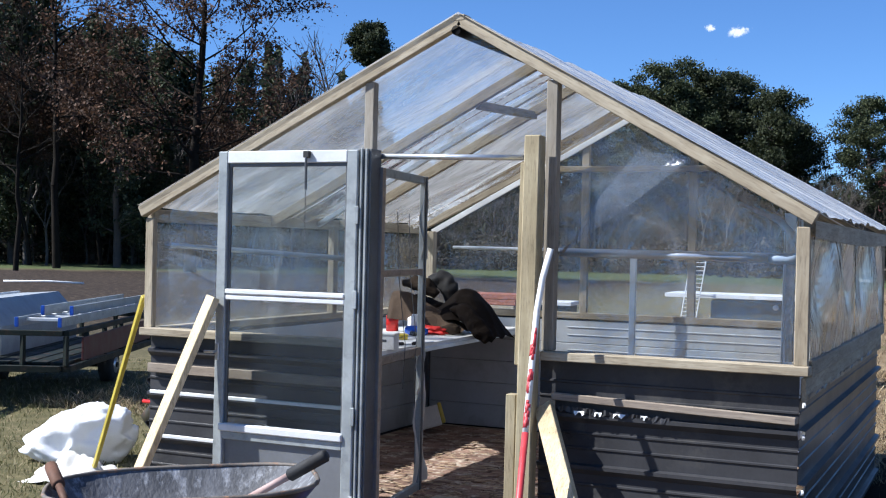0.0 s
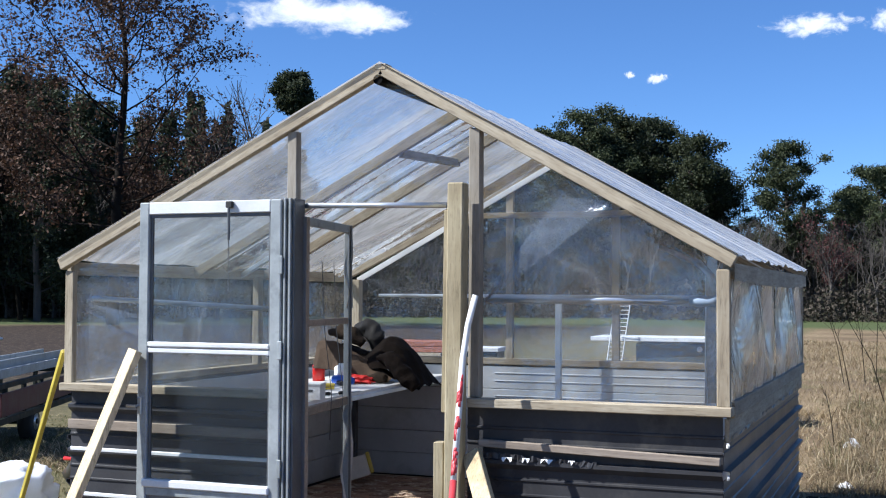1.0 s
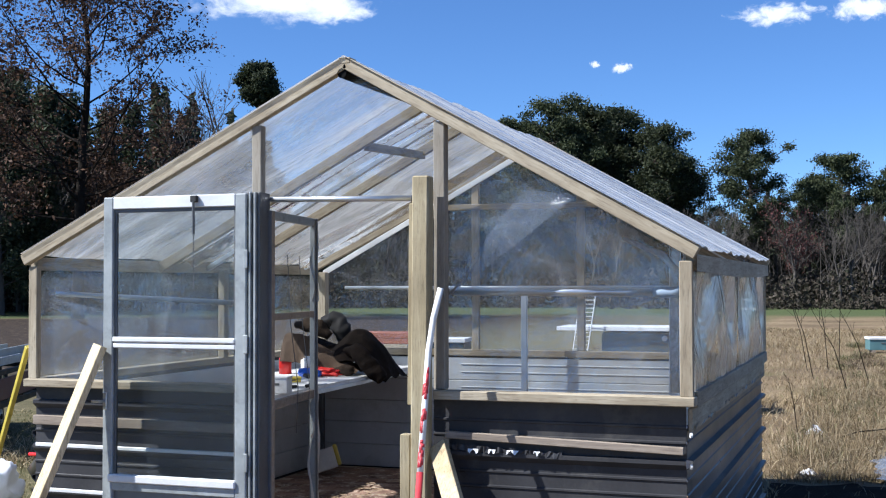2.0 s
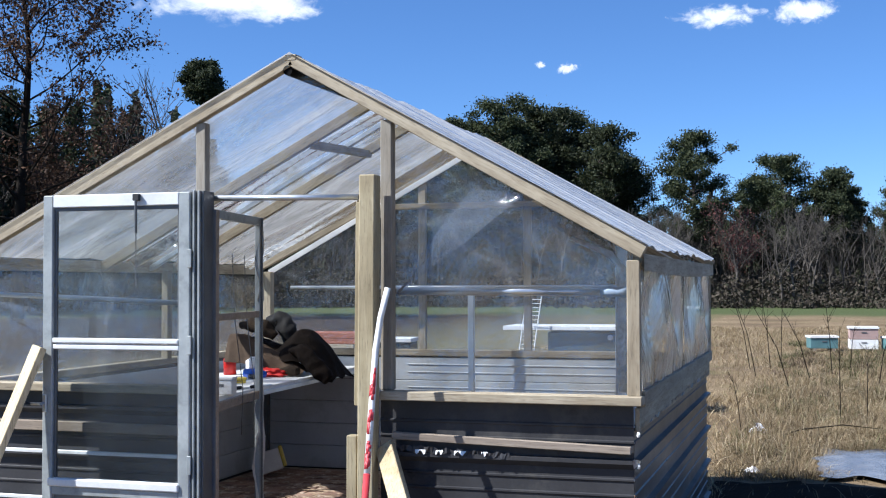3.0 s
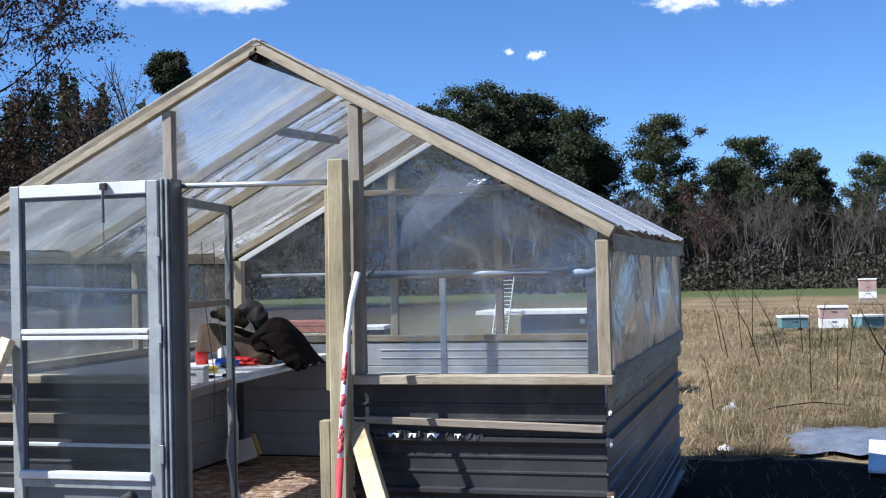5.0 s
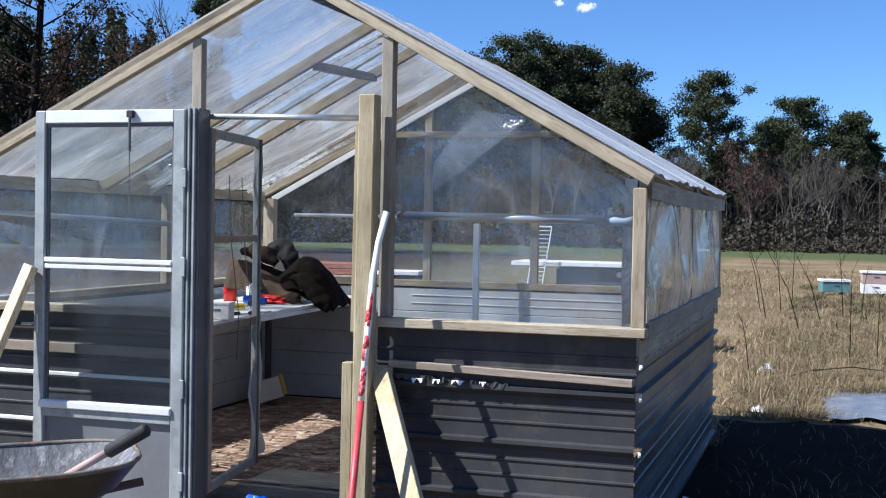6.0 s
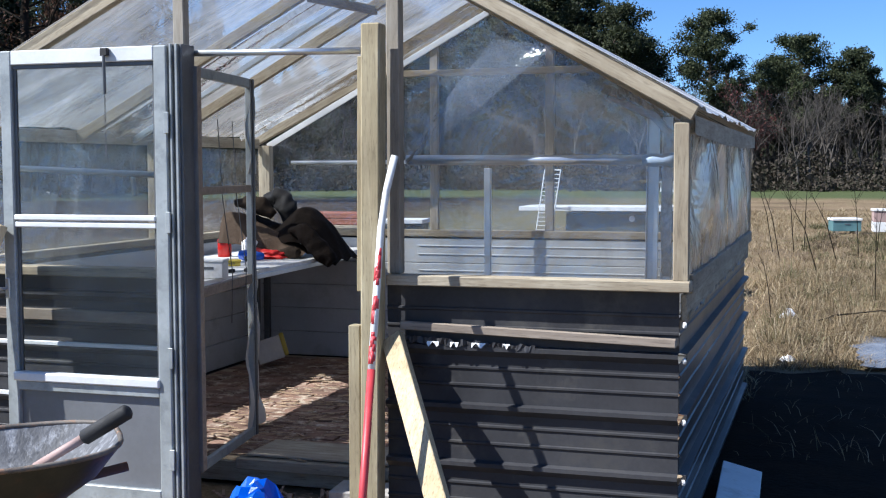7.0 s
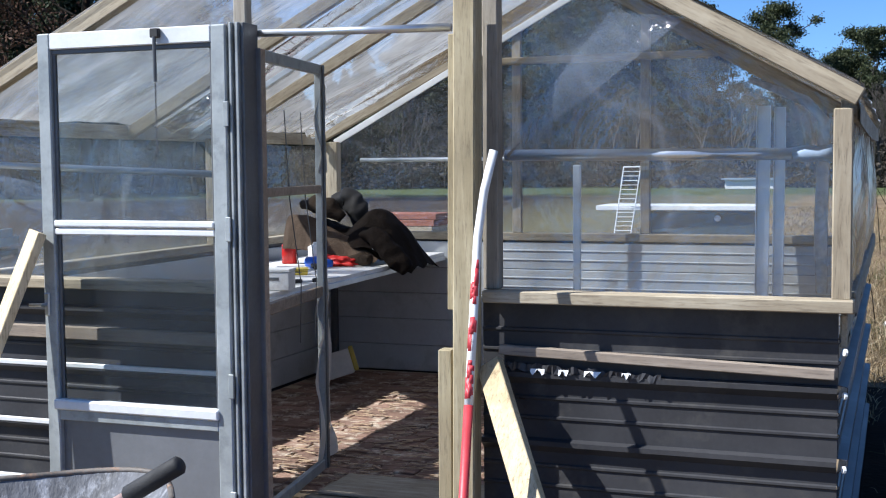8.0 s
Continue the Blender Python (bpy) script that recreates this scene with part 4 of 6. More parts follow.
def drill():
    d = thing("hand_tool", (-3.38, 8.78, TOP), "blue power tool lying on the bench", "tool")
    part("body", tube([(-3.46, 8.78, TOP + 0.03), (-3.40, 8.77, TOP + 0.032), (-3.30, 8.76, TOP + 0.026)], [0.03, 0.034, 0.022], 12), blue_plastic, d, "", True)
    part("grip", beam((-3.41, 8.76, TOP + 0.014), (-3.33, 8.66, TOP + 0.014), 0.04, 0.026, (0, 0, 1), 0.006), rubber, d)


drill()
for k, (x, y, a, ln) in enumerate(((-3.05, 7.9, 60, 0.22), (-3.0, 8.05, 85, 0.25), (-3.22, 7.8, 20, 0.18), (-3.3, 8.15, 130, 0.2))):
    c, s = math.cos(radians(a)), math.sin(radians(a))
    b = thing("bench_tool", (x, y, TOP), "small hand tool with dark handle on the bench", "tool", "tools on the bench")
    part("shaft", tube([(x, y, TOP + 0.008), (x + c * ln * 0.6, y + s * ln * 0.6, TOP + 0.007)], 0.005, 8), galv, b, "", True)
    part("handle", tube([(x - c * ln * 0.4, y - s * ln * 0.4, TOP + 0.012), (x, y, TOP + 0.012)], 0.011, 8), rubber, b, "", True)

# jug, torn carton and straw litter on the floor
d = thing("cardboard_carton", (-3.62, 9.55, FLOOR), "tilted pale carton lying on the greenhouse floor", "box")
bm = box((-0.09, -0.07, 0), (0.09, 0.07, 0.16), 0.006)
bmesh.ops.transform(bm, matrix=Matrix.Translation((-3.62, 9.55, FLOOR + 0.045)) @ Matrix.Rotation(radians(-18), 4, "Y") @ Matrix.Rotation(radians(25), 4, "Z"), verts=bm.verts)
part("case", bm, paper, d)
bm = box((0.091, -0.068, 0.01), (0.12, 0.068, 0.17), 0.006)
bmesh.ops.transform(bm, matrix=Matrix.Translation((-3.62, 9.55, FLOOR + 0.045)) @ Matrix.Rotation(radians(-18), 4, "Y") @ Matrix.Rotation(radians(25), 4, "Z"), verts=bm.verts)
part("end_panel", bm, yellow_paint, d, "yellow printed end")

# metal channels stood against the back wall
for k, (x, w) in enumerate(((-1.068, 0.075), (-0.975, 0.06))):
    c = thing("metal_channel", (x, 10.05, FLOOR), "galvanised metal channel stood against the back wall", "channel", "metal channels")
    zt = 1.865 - 0.01 * k
    part("web", beam((x, 9.94, FLOOR), (x, 10.04, zt), w, 0.004, (0, 1, 0), 0), galv, c)
    for s in (-1, 1):
        part("flange", beam((x + s * w / 2, 9.925, FLOOR), (x + s * w / 2, 10.025, zt), 0.004, 0.034, (0, 1, 0), 0), galv, c)

# ---- in front of the greenhouse ----
def long_pole():
    p = thing("long_pole", (-1.525, 5.86, 0), "bent metal pole, white above and red below, leaning on the post", "pole")
    a, b = Vector((-1.525, 5.86, 0)), Vector((-1.622, 6.395, 1.29))
    k = 0.765 / 1.29
    m = a.lerp(b, k)
    part("lower_shaft", tube([a, m], 0.0155, 12), red_paint, p, "red-painted lower half", True)
    part("upper_shaft", tube([m, a.lerp(b, 0.8), b, (-1.610, 6.43, 1.44), (-1.584, 6.455, 1.575)], 0.0145, 12), white_paint, p, "chipped white upper half", True)
    rnd = random.Random(1)
    for i in range(30):
        t = rnd.uniform(0.60, 0.92)
        c = a.lerp(b, t)
        off = Vector((rnd.uniform(-1, 1), -1, rnd.uniform(-0.3, 0.3))).normalized() * 0.0058
        part("paint_patch", tube([c + off, c + off * 1.05 + (b - a).normalized() * rnd.uniform(0.015, 0.07)], [0.0105, 0.0098], 8), red_paint, p, "", True)


long_pole()


def plank(name, p0, p1, wide, thick, side, label):
    return solo(name, beam(p0, p1, wide, thick, side), wood_fresh, label, "board")


plank("loose_board", (-3.80, 6.10, 0.02), (-3.425, 6.425, 1.285), 0.10, 0.036, (-0.55, -1, 0.45), "fresh pine board leaning on the storm door")
plank("short_board", (-1.15, 5.95, 0.02), (-1.635, 6.552, 0.838), 0.092, 0.038, (-0.4, -1, 0.5), "short fresh pine board leaning on the skirting")
solo("yellow_stick", beam((-5.03, 7.38, 0.0), (-4.035, 6.63, 1.26), 0.026, 0.026, (0, -1, 0.3)), yellow_pole, "yellow wooden stick leaning on the greenhouse corner", "stick")


def wheelbarrow():
    c = Vector((-2.58, 5.09, 0))
    ax = Vector((0.80, 0.60, 0)).normalized()
    cr = Vector((-ax.y, ax.x, 0))
    w = thing("wheelbarrow", c, "old steel wheelbarrow with cement-crusted tray", "wheelbarrow")
    n = 40

    def ring(sx, sy, z, shift=0.0):
        out = []
        for k in range(n):
            a = 2 * math.pi * k / n
            ca, sa = math.cos(a), math.sin(a)
            e = 0.62
            x = math.copysign(abs(ca) ** e, ca) * sx * (1.0 if ca > 0 else 1.06)
            y = math.copysign(abs(sa) ** e, sa) * sy * (1 - 0.10 * (ca < 0) * abs(ca))
            out.append(c + ax * (x + shift) + cr * y + Vector((0, 0, z - 0.03 + 0.02 * ca)))
        return out

    def shell(rings, flip):
        bm = bmesh.new()
        vs = [[bm.verts.new(p) for p in r] for r in rings]
        for r0, r1 in zip(vs, vs[1:]):
            for k in range(n):
                f = (r0[k], r0[(k + 1) % n], r1[(k + 1) % n], r1[k])
                bm.faces.new(f if flip else f[::-1])
        bm.faces.new(vs[-1] if flip else vs[-1][::-1])
        return bm
    part("tray", shell([ring(0.50, 0.33, 0.655), ring(0.42, 0.275, 0.565), ring(0.31, 0.20, 0.475, -0.02), ring(0.22, 0.14, 0.45, -0.03)], False), rust_tray, w, "cement-streaked inner tray", True)
    part("tray_shell", shell([ring(0.508, 0.338, 0.652), ring(0.432, 0.286, 0.555), ring(0.322, 0.212, 0.463, -0.02), ring(0.23, 0.15, 0.437, -0.03)], True), tray_out, w, "olive outer tray", True)
    rim = ring(0.505, 0.335, 0.657)
    part("rim", tube(rim + [rim[0]], 0.009, 8), rim_steel, w, "rusty rolled rim", True)
    for s in (-1, 1):
        part("side_bar", tube([c - ax * 0.62 + cr * s * 0.05 + Vector((0, 0, 0.22)), c + cr * s * 0.2 + Vector((0, 0, 0.39)), c + ax * 0.55 + cr * s * 0.28 + Vector((0, 0, 0.47))], 0.018, 8), rust, w, "", True)
        part("leg", tube([c + ax * 0.22 + cr * s * 0.23 + Vector((0, 0, 0.40)), c + ax * 0.26 + cr * s * 0.25, c + ax * 0.36 + cr * s * 0.25 + Vector((0, 0, 0.02))], 0.014, 8), rust, w, "", True)
    hub = c - ax * 0.60 + Vector((0, 0, 0.2))
    wheel = part("wheel", tube([hub - cr * 0.045, hub - cr * 0.03, hub + cr * 0.03, hub + cr * 0.045], [0.15, 0.198, 0.198, 0.15], 24), rubber, w, "", True)
    part("rim_disc", tube([hub - cr * 0.05, hub + cr * 0.05], 0.1, 18), rust, wheel)


wheelbarrow()


def tool(name, p0, p1, grip_from, label, grip_mat):
    t = thing(name, (*p0[:2], 0.4), label, "tool")
    a, b = Vector(p0), Vector(p1)
    g0 = a.lerp(b, grip_from)
    part("shaft", tube([a, g0], 0.015, 10), pink_paint if grip_mat is rubber else rust, t, "", True)
    part("grip", tube([g0, a.lerp(b, grip_from + 0.02), a.lerp(b, 0.98), b], [0.020, 0.026, 0.026, 0.018], 12), grip_mat, t, "", True)


tool("tool_handle", (-2.36, 5.19, 0.57), (-2.035, 5.23, 0.765), 0.52, "tool handle with black rubber grip resting in the wheelbarrow", rubber)
tool("rusty_handle", (-2.85, 4.72, 0.57), (-3.10, 4.90, 0.67), 0.5, "rusty tool end poking out of the wheelbarrow", rust)
solo("old_bricks", blob((-2.67, 5.06, 0.46), (0.16, 0.11, 0.07), 3, 0.5, 4, 0.425, 5), rust, "rusty rubble lying in the wheelbarrow tray", "rubble", smooth=False)


def crumple(centre, sx, sy, h, seed, f=5.0, n=30, floor=0.0):
    def place(u, v):
        a, b = 2 * u - 1, 2 * v - 1
        r = max(0.0, 1 - (abs(a) ** 2.5 + abs(b) ** 2.5) * 0.8)
        k = noise.noise(Vector((a * f * 0.5 + seed, b * f * 0.5, 0)))
        k2 = 1 - abs(noise.noise(Vector((a * f, b * f, seed))))
        x = a * sx * (1 + 0.25 * noise.noise(Vector((b * 3, seed, 1))))
        y = b * sy * (1 + 0.25 * noise.noise(Vector((a * 3, seed, 5))))
        return Vector(centre) + Vector((x, y, max(floor + 0.006, h * r * (0.55 + 0.5 * k + 0.35 * (k2 - 0.6)) + 0.006)))
    return sheet(place, n, n)


solo("blue_tarp", crumple((-2.0, 5.88, 0), 0.32, 0.24, 0.52, 2.0, 2.6, 22), tarp_blue, "bright blue crumpled tarpaulin heap by the doorway", "tarp", smooth=False)
bm = blob((-5.62, 7.95, 0.15), (0.37, 0.27, 0.22), 5, 0.12, 1.4, 0.0, 4.0, 20)
for v in bm.verts:
    t = max(0.0, min(1.0, (v.co.x + 5.98) / 0.7))
    fold = 1 - abs(noise.noise(Vector((v.co.x * 5 + v.co.z * 4, v.co.y * 5, v.co.z * 7 - v.co.x * 3))))
    v.co.z *= 0.62 + 0.72 * t
    off = v.co - Vector((-5.62, 7.95, v.co.z))
    v.co += off * (0.42 * (fold - 0.75))
    v.co.z = max(0.0, v.co.z + 0.10 * (fold - 0.8) * min(1.0, v.co.z * 6))
solo("white_sack", bm, sack, "full white woven sack lying on the grass", "sack", smooth=True)
solo("flat_sack", crumple((-5.12, 7.38, 0), 0.30, 0.24, 0.2, 9.0, 4), paper, "empty off-white sack spread on the grass", "sack", smooth=True)
g = thing("garden_cart", (-5.05, 8.45, 0), "small dark cart half hidden behind the sack", "cart")
part("body", blob((-5.12, 8.5, 0.33), (0.33, 0.19, 0.16), 3, 0.25, 2, None, 2), tray_out, g, "", True)
part("handle", tube([(-5.36, 8.32, 0.40), (-5.16, 8.30, 0.40)], 0.014, 8), red_plastic, g, "red grip", True)
part("axle", tube([(-5.1, 8.3, 0.09), (-5.1, 8.7, 0.09)], 0.012, 8), alu_dark, g)
for s in (8.32, 8.68):
    part("wheel", tube([(-5.1, s - 0.02, 0.09), (-5.1, s + 0.02, 0.09)], 0.09, 18), rubber, g, "", True)
part("strut", beam((-5.3, 8.42, 0.16), (-4.75, 8.42, 0.2), 0.03, 0.03), alu_dark, g)
part("strut", beam((-5.1, 8.5, 0.09), (-5.1, 8.5, 0.28), 0.03, 0.03), alu_dark, g)
for k, (x, y, a) in enumerate(((-1.85, 6.94, 4),)):
    b = solo("concrete_block", box((-0.2, -0.1, 0), (0.2, 0.1, 0.1), 0.008), concrete, "grey concrete block under the threshold", "block", "threshold blocks")
    b.matrix_basis = pose(x, y, 0, 0, 0, a)
rnd = random.Random(31)
bm = bmesh.new()
for k in range(160):
    x, y = rnd.uniform(-2.6, -1.7), rnd.uniform(6.3, 7.0)
    a, ln = rnd.uniform(0, 6.3), rnd.uniform(0.03, 0.13)
    beam((x, y, 0.006 + 0.02 * rnd.random()), (x + ln * math.cos(a), y + ln * math.sin(a), 0.01 + 0.04 * rnd.random()), rnd.uniform(0.006, 0.02), 0.003, (0, 0, 1), 0, bm)
solo("wood_scraps", bm, wood_floor, "splinters and wood scraps at the doorway", "scraps", kind="stuff")
bm = bmesh.new()
for k in range(1500):
    x, y = rnd.uniform(-3.2, -0.7), rnd.uniform(7.1, 10.0)
    a, ln = rnd.gauss(0, 0.35), rnd.uniform(0.03, 0.11)
    z = 0.158 if y > 7.16 else 0.156
    beam((x, y, z), (x + ln * math.cos(a), min(10.1, y + ln * math.sin(a)), z + 0.004), rnd.uniform(0.004, 0.014), 0.002, (0, 0, 1), 0, bm)
solo("straw_litter", bm, wood_chip, "pale wood shavings scattered on the greenhouse floor", "shavings", kind="stuff")


# ---- trailer ----
def trailer():
    o, ax = Vector((-7.55, 9.95, 0)), Vector((-0.42, 0.91, 0)).normalized()
    cr = Vector((-ax.y, ax.x, 0))
    up = Vector((0, 0, 1))
    t = thing("utility_trailer", o, "dark green steel utility trailer with low rails", "trailer")
    L, W, z0, z1 = 3.2, 1.6, 0.36, 0.69

    def at(u, v, z):
        return o + ax * u + cr * v + up * z
    for v in (0, W):
        part("side_rail", beam(at(0, v, z1), at(L, v, z1), 0.05, 0.05, (0, 0, 1)), steel_dark, t)
        part("bed_rail", beam(at(0, v, z0), at(L, v, z0), 0.09, 0.06, (0, 0, 1)), steel_dark, t)
        for k in range(6):
            part("post", beam(at(L * k / 5, v, z0 + 0.03), at(L * k / 5, v, z1 - 0.025), 0.04, 0.04), steel_dark, t)
    for u in (0, L):
        part("end_rail", beam(at(u, 0.03, z1), at(u, W - 0.03, z1), 0.05, 0.05, (0, 0, 1)), steel_dark, t)
        part("bed_rail", beam(at(u, 0.04, z0), at(u, W - 0.04, z0), 0.09, 0.06, (0, 0, 1)), steel_dark, t)
        for k in range(1, 4):
            part("post", beam(at(u, W * k / 4, z0 + 0.03), at(u, W * k / 4, z1 - 0.025), 0.04, 0.04), steel_dark, t)
    for k in range(9):
        v = 0.09 + k * (W - 0.18) / 8
        # boards take the near-black steel; the bed's shade is put into their colour
        part("deck_board", beam(at(0.05, v, z0 + 0.045), at(L - 0.05, v, z0 + 0.045), 0.15, 0.025, (0, 0, 1)), steel_dark, t)
    part("red_board", beam(at(0.35, -0.05, 0.52), at(L - 0.2, -0.05, 0.54), 0.22, 0.02, tuple(cr)), red_panel, t, "dark red side board")
    for v in (0.2, W - 0.2):
        wh = part("wheel", tube([at(2.2, v - 0.08, 0.19), at(2.2, v - 0.06, 0.19), at(2.2, v + 0.06, 0.19), at(2.2, v + 0.08, 0.19)], [0.15, 0.19, 0.19, 0.15], 24), rubber, t, "", True)
        part("hub", tube([at(2.2, v - 0.085, 0.19), at(2.2, v + 0.085, 0.19)], 0.09, 16), galv, wh, "", True)
    part("axle", tube([at(2.2, 0.1, 0.19), at(2.2, W - 0.1, 0.19)], 0.03, 8), steel_dark, t)
    part("drawbar", beam(at(0, W / 2, z0), at(-1.3, W / 2, 0.40), 0.08, 0.08, (0, 0, 1)), steel_dark, t)
    part("jack", beam(at(-1.2, W / 2, 0.0), at(-1.2, W / 2, 0.55), 0.05, 0.05), steel_dark, t)
    # ladder across the rails
    ld = thing("ladder", at(0.3, 0.1, z1 + 0.03), "aluminium extension ladder with blue end caps on the trailer rails", "ladder")
    for v, z, u0 in ((0.06, 0.10, 0.0), (0.46, 0.10, 0.0), (0.12, 0.18, 0.55), (0.40, 0.18, 0.55)):
        part("rail", beam(at(u0, v, z1 + z), at(L + 0.3, v, z1 + z), 0.085, 0.026, tuple(cr)), alu, ld)
        part("end_cap", beam(at(u0 - 0.02, v, z1 + z), at(u0 + 0.01, v, z1 + z), 0.09, 0.032, tuple(cr)), blue_plastic, ld, "blue plastic end cap")
    for k in range(9):
        u = 0.25 + k * 0.36
        part("rung", beam(at(u, 0.07, z1 + 0.11), at(u, 0.45, z1 + 0.11), 0.045, 0.03, (0, 0, 1)), alu_white, ld)
    # tool chest on the bed
    ch = thing("truck_chest", at(1.6, 1.05, z0 + 0.06), "long grey-blue metal chest standing in the trailer", "chest")
    bm = bmesh.new()
    prof = ((0.80, z0 + 0.06), (1.50, z0 + 0.06), (1.50, 0.92), (1.02, 0.95), (0.80, 0.70))
    vs = [[bm.verts.new(at(u, v, z)) for v, z in prof] for u in (0.55, 3.0)]
    for k in range(5):
        bm.faces.new((vs[0][k], vs[0][(k + 1) % 5], vs[1][(k + 1) % 5], vs[1][k]))
    bm.faces.new(vs[0][::-1])
    bm.faces.new(vs[1])
    part("case", bm, chest_paint, ch)
    part("lid_edge", beam(at(0.55, 1.48, 0.935), at(3.0, 1.48, 0.935), 0.02, 0.02, (0, 0, 1)), alu_white, ch)
    for k, (u, v, s) in enumerate(((0.25, 0.9, 0.14), (0.3, 1.25, 0.18))):
        solo("scrap_tub", blob(at(u, v, z0 + 0.06 + s), (s * 1.2, s, s), 3, 0.25, 2, z0 + 0.06, k), tray_out, "dark tub lying on the trailer bed", "tub", "tubs", smooth=True)


trailer()

# ---- things in the field ----
def hive(x, y, w, d, tiers, turn, label):
    h = thing("beehive", (x, y, 0), label, "beehive", "beehives in the field")
    r = Matrix.Translation((x, y, 0)) @ Matrix.Rotation(radians(turn), 4, "Z")
    z = 0.08
    for s in (-1, 1):
        bm = box((s * w * 0.35 - 0.04, -d / 2, 0), (s * w * 0.35 + 0.04, d / 2, 0.08), 0.004)
        bmesh.ops.transform(bm, matrix=r, verts=bm.verts)
        part("foot", bm, wood_old, h)
    for k, (m, ht) in enumerate(tiers):
        bm = box((-w / 2 + 0.004 * (k % 2), -d / 2, z), (w / 2, d / 2, z + ht - 0.006), 0.005)
        bmesh.ops.transform(bm, matrix=r, verts=bm.verts)
        part("box_tier", bm, m, h)
        bm = box((-0.06, -d / 2 - 0.012, z + ht * 0.62), (0.06, -d / 2, z + ht * 0.72), 0.003)
        bmesh.ops.transform(bm, matrix=r, verts=bm.verts)
        part("hand_hold", bm, alu_dark, h)
        z += ht
    bm = box((-w / 2 - 0.02, -d / 2 - 0.02, z), (w / 2 + 0.02, d / 2 + 0.02, z + 0.05), 0.005)
    bmesh.ops.transform(bm, matrix=r, verts=bm.verts)
    part("lid", bm, white_paint, h, "white lid")


hive(0.31, 31.0, 0.62, 0.5, [(teal_paint, 0.24)], 12, "low teal beehive box with a pale lid")
hive(1.21, 30.9, 0.62, 0.5, [(white_paint, 0.22), (pink_paint, 0.24)], 4, "two-tier beehive, white below and pink above")
hive(1.96, 30.7, 0.55, 0.5, [(teal_paint, 0.25)], 25, "single teal and white beehive box")
hive(3.05, 50.0, 0.62, 0.5, [(wood_old, 0.16), (white_paint, 0.24), (pink_paint, 0.24), (pink_paint, 0.20)], 0, "tall stacked beehive in white and faded pink")
hive(4.22, 50.0, 0.66, 0.5, [(wood_old, 0.16), (white_paint, 0.26), (white_paint, 0.26), (teal_paint, 0.12)], 6, "tall stacked white beehive")
hive(-5.0, 16.2, 0.5, 0.5, [(wood_old, 0.55), (dark_box, 0.22)], 8, "beehive box with white lid on a stand")
solo("white_sheet", beam((1.02, 10.55, 0.04), (1.09, 11.6, 0.12), 0.40, 0.02, (0.05, 0, 1)), white_paint, "white board lying tilted in the grass", "board")
solo("pale_panel", beam((-0.31, 7.20, 0.03), (-0.33, 7.92, 0.07), 0.19, 0.012, (0.25, 0, 1)), white_paint, "pale panel lying on the ground beside the skirting", "panel")
solo("grey_sheet", crumple((0.90, 12.35, 0.03), 0.62, 0.85, 0.07, 14.0, 4, 40), tarp_grey, "sheet of grey plastic spread over the grass", "sheet", smooth=True)
solo("plastic_scrap", crumple((-0.34, 14.5, 0.02), 0.09, 0.08, 0.10, 6.0, 4, 14), sack, "crumpled white plastic scrap in the grass", "scrap")
solo("plastic_scrap", crumple((-0.25, 11.65, 0.02), 0.06, 0.05, 0.06, 16.0, 4, 12), sack, "crumpled white plastic scrap at the shade's edge", "scrap")
solo("fallen_pole", tube([(-30.3, 32.3, 0.08), (-29.0, 33.0, 0.10), (-27.9, 33.5, 0.06)], 0.035, 10), white_paint, "pale bare log lying in the leaf litter", "log", smooth=True)


def utility_box():
    u = thing("utility_box", (-2.5, 16.4, 0), "dark green bin with a white board laid on top", "bin")
    part("body", box((-2.95, 16.1, 0.05), (-1.75, 16.8, 1.0), 0.02), dark_box, u)
    part("base", box((-2.9, 16.15, 0.0), (-1.8, 16.75, 0.05), 0.0), dark_box, u)
    part("lid_board", beam((-3.5, 16.35, 1.045), (-1.72, 16.4, 1.045), 0.75, 0.05, (0, 0, 1)), white_paint, u, "white board")
    # small white disc on the front of the bin
    part("spot", tube([(-2.165, 16.09, 0.93), (-2.165, 16.1, 0.93)], 0.035, 14), white_paint, u, "white round spot", True)
    r = thing("wire_rack", (-3.05, 15.6, 0), "white wire rack leaning beside the bin", "rack")
    a0, a1, h0, h1 = Vector((-3.34, 15.75, 0)), Vector((-3.16, 15.75, 0)), Vector((-3.17, 15.95, 1.5)), Vector((-2.98, 15.95, 1.5))
    for p, q in ((a0, h0), (a1, h1), (h0, h1), (a0, a1)):
        part("rod", tube([p, q], 0.008, 6), white_paint, r)
    for k in range(1, 30):
        t = k / 30
        part("wire", tube([a0.lerp(h0, t), a1.lerp(h1, t)], 0.004, 5), white_paint, r)


utility_box()
s = thing("lumber_stack", (-4.4, 13.2, 0), "stack of reddish and pale boards on trestles", "lumber")
for k in range(4):
    part("board", box((-5.1 + 0.03 * k, 12.9, 0.86 + 0.06 * k), (-4.3 + 0.02 * k, 13.3, 0.915 + 0.06 * k), 0.004), wood_red if k > 1 else wood_x, s)
for x in (-4.95, -4.5):
    part("trestle", box((x, 12.95, 0.0), (x + 0.1, 13.25, 0.86), 0.005), wood_old, s)
sh = thing("white_shed", (-7.4, 79, 0), "low white shed at the edge of the woods", "shed")
part("wall", box((-10.2, 78, 0), (-6.85, 80, 0.55), 0.02), white_paint, sh)
part("roof", beam((-10.4, 79, 0.61), (-6.7, 79, 0.61), 2.4, 0.1, (0, 0, 1)), galv, sh)

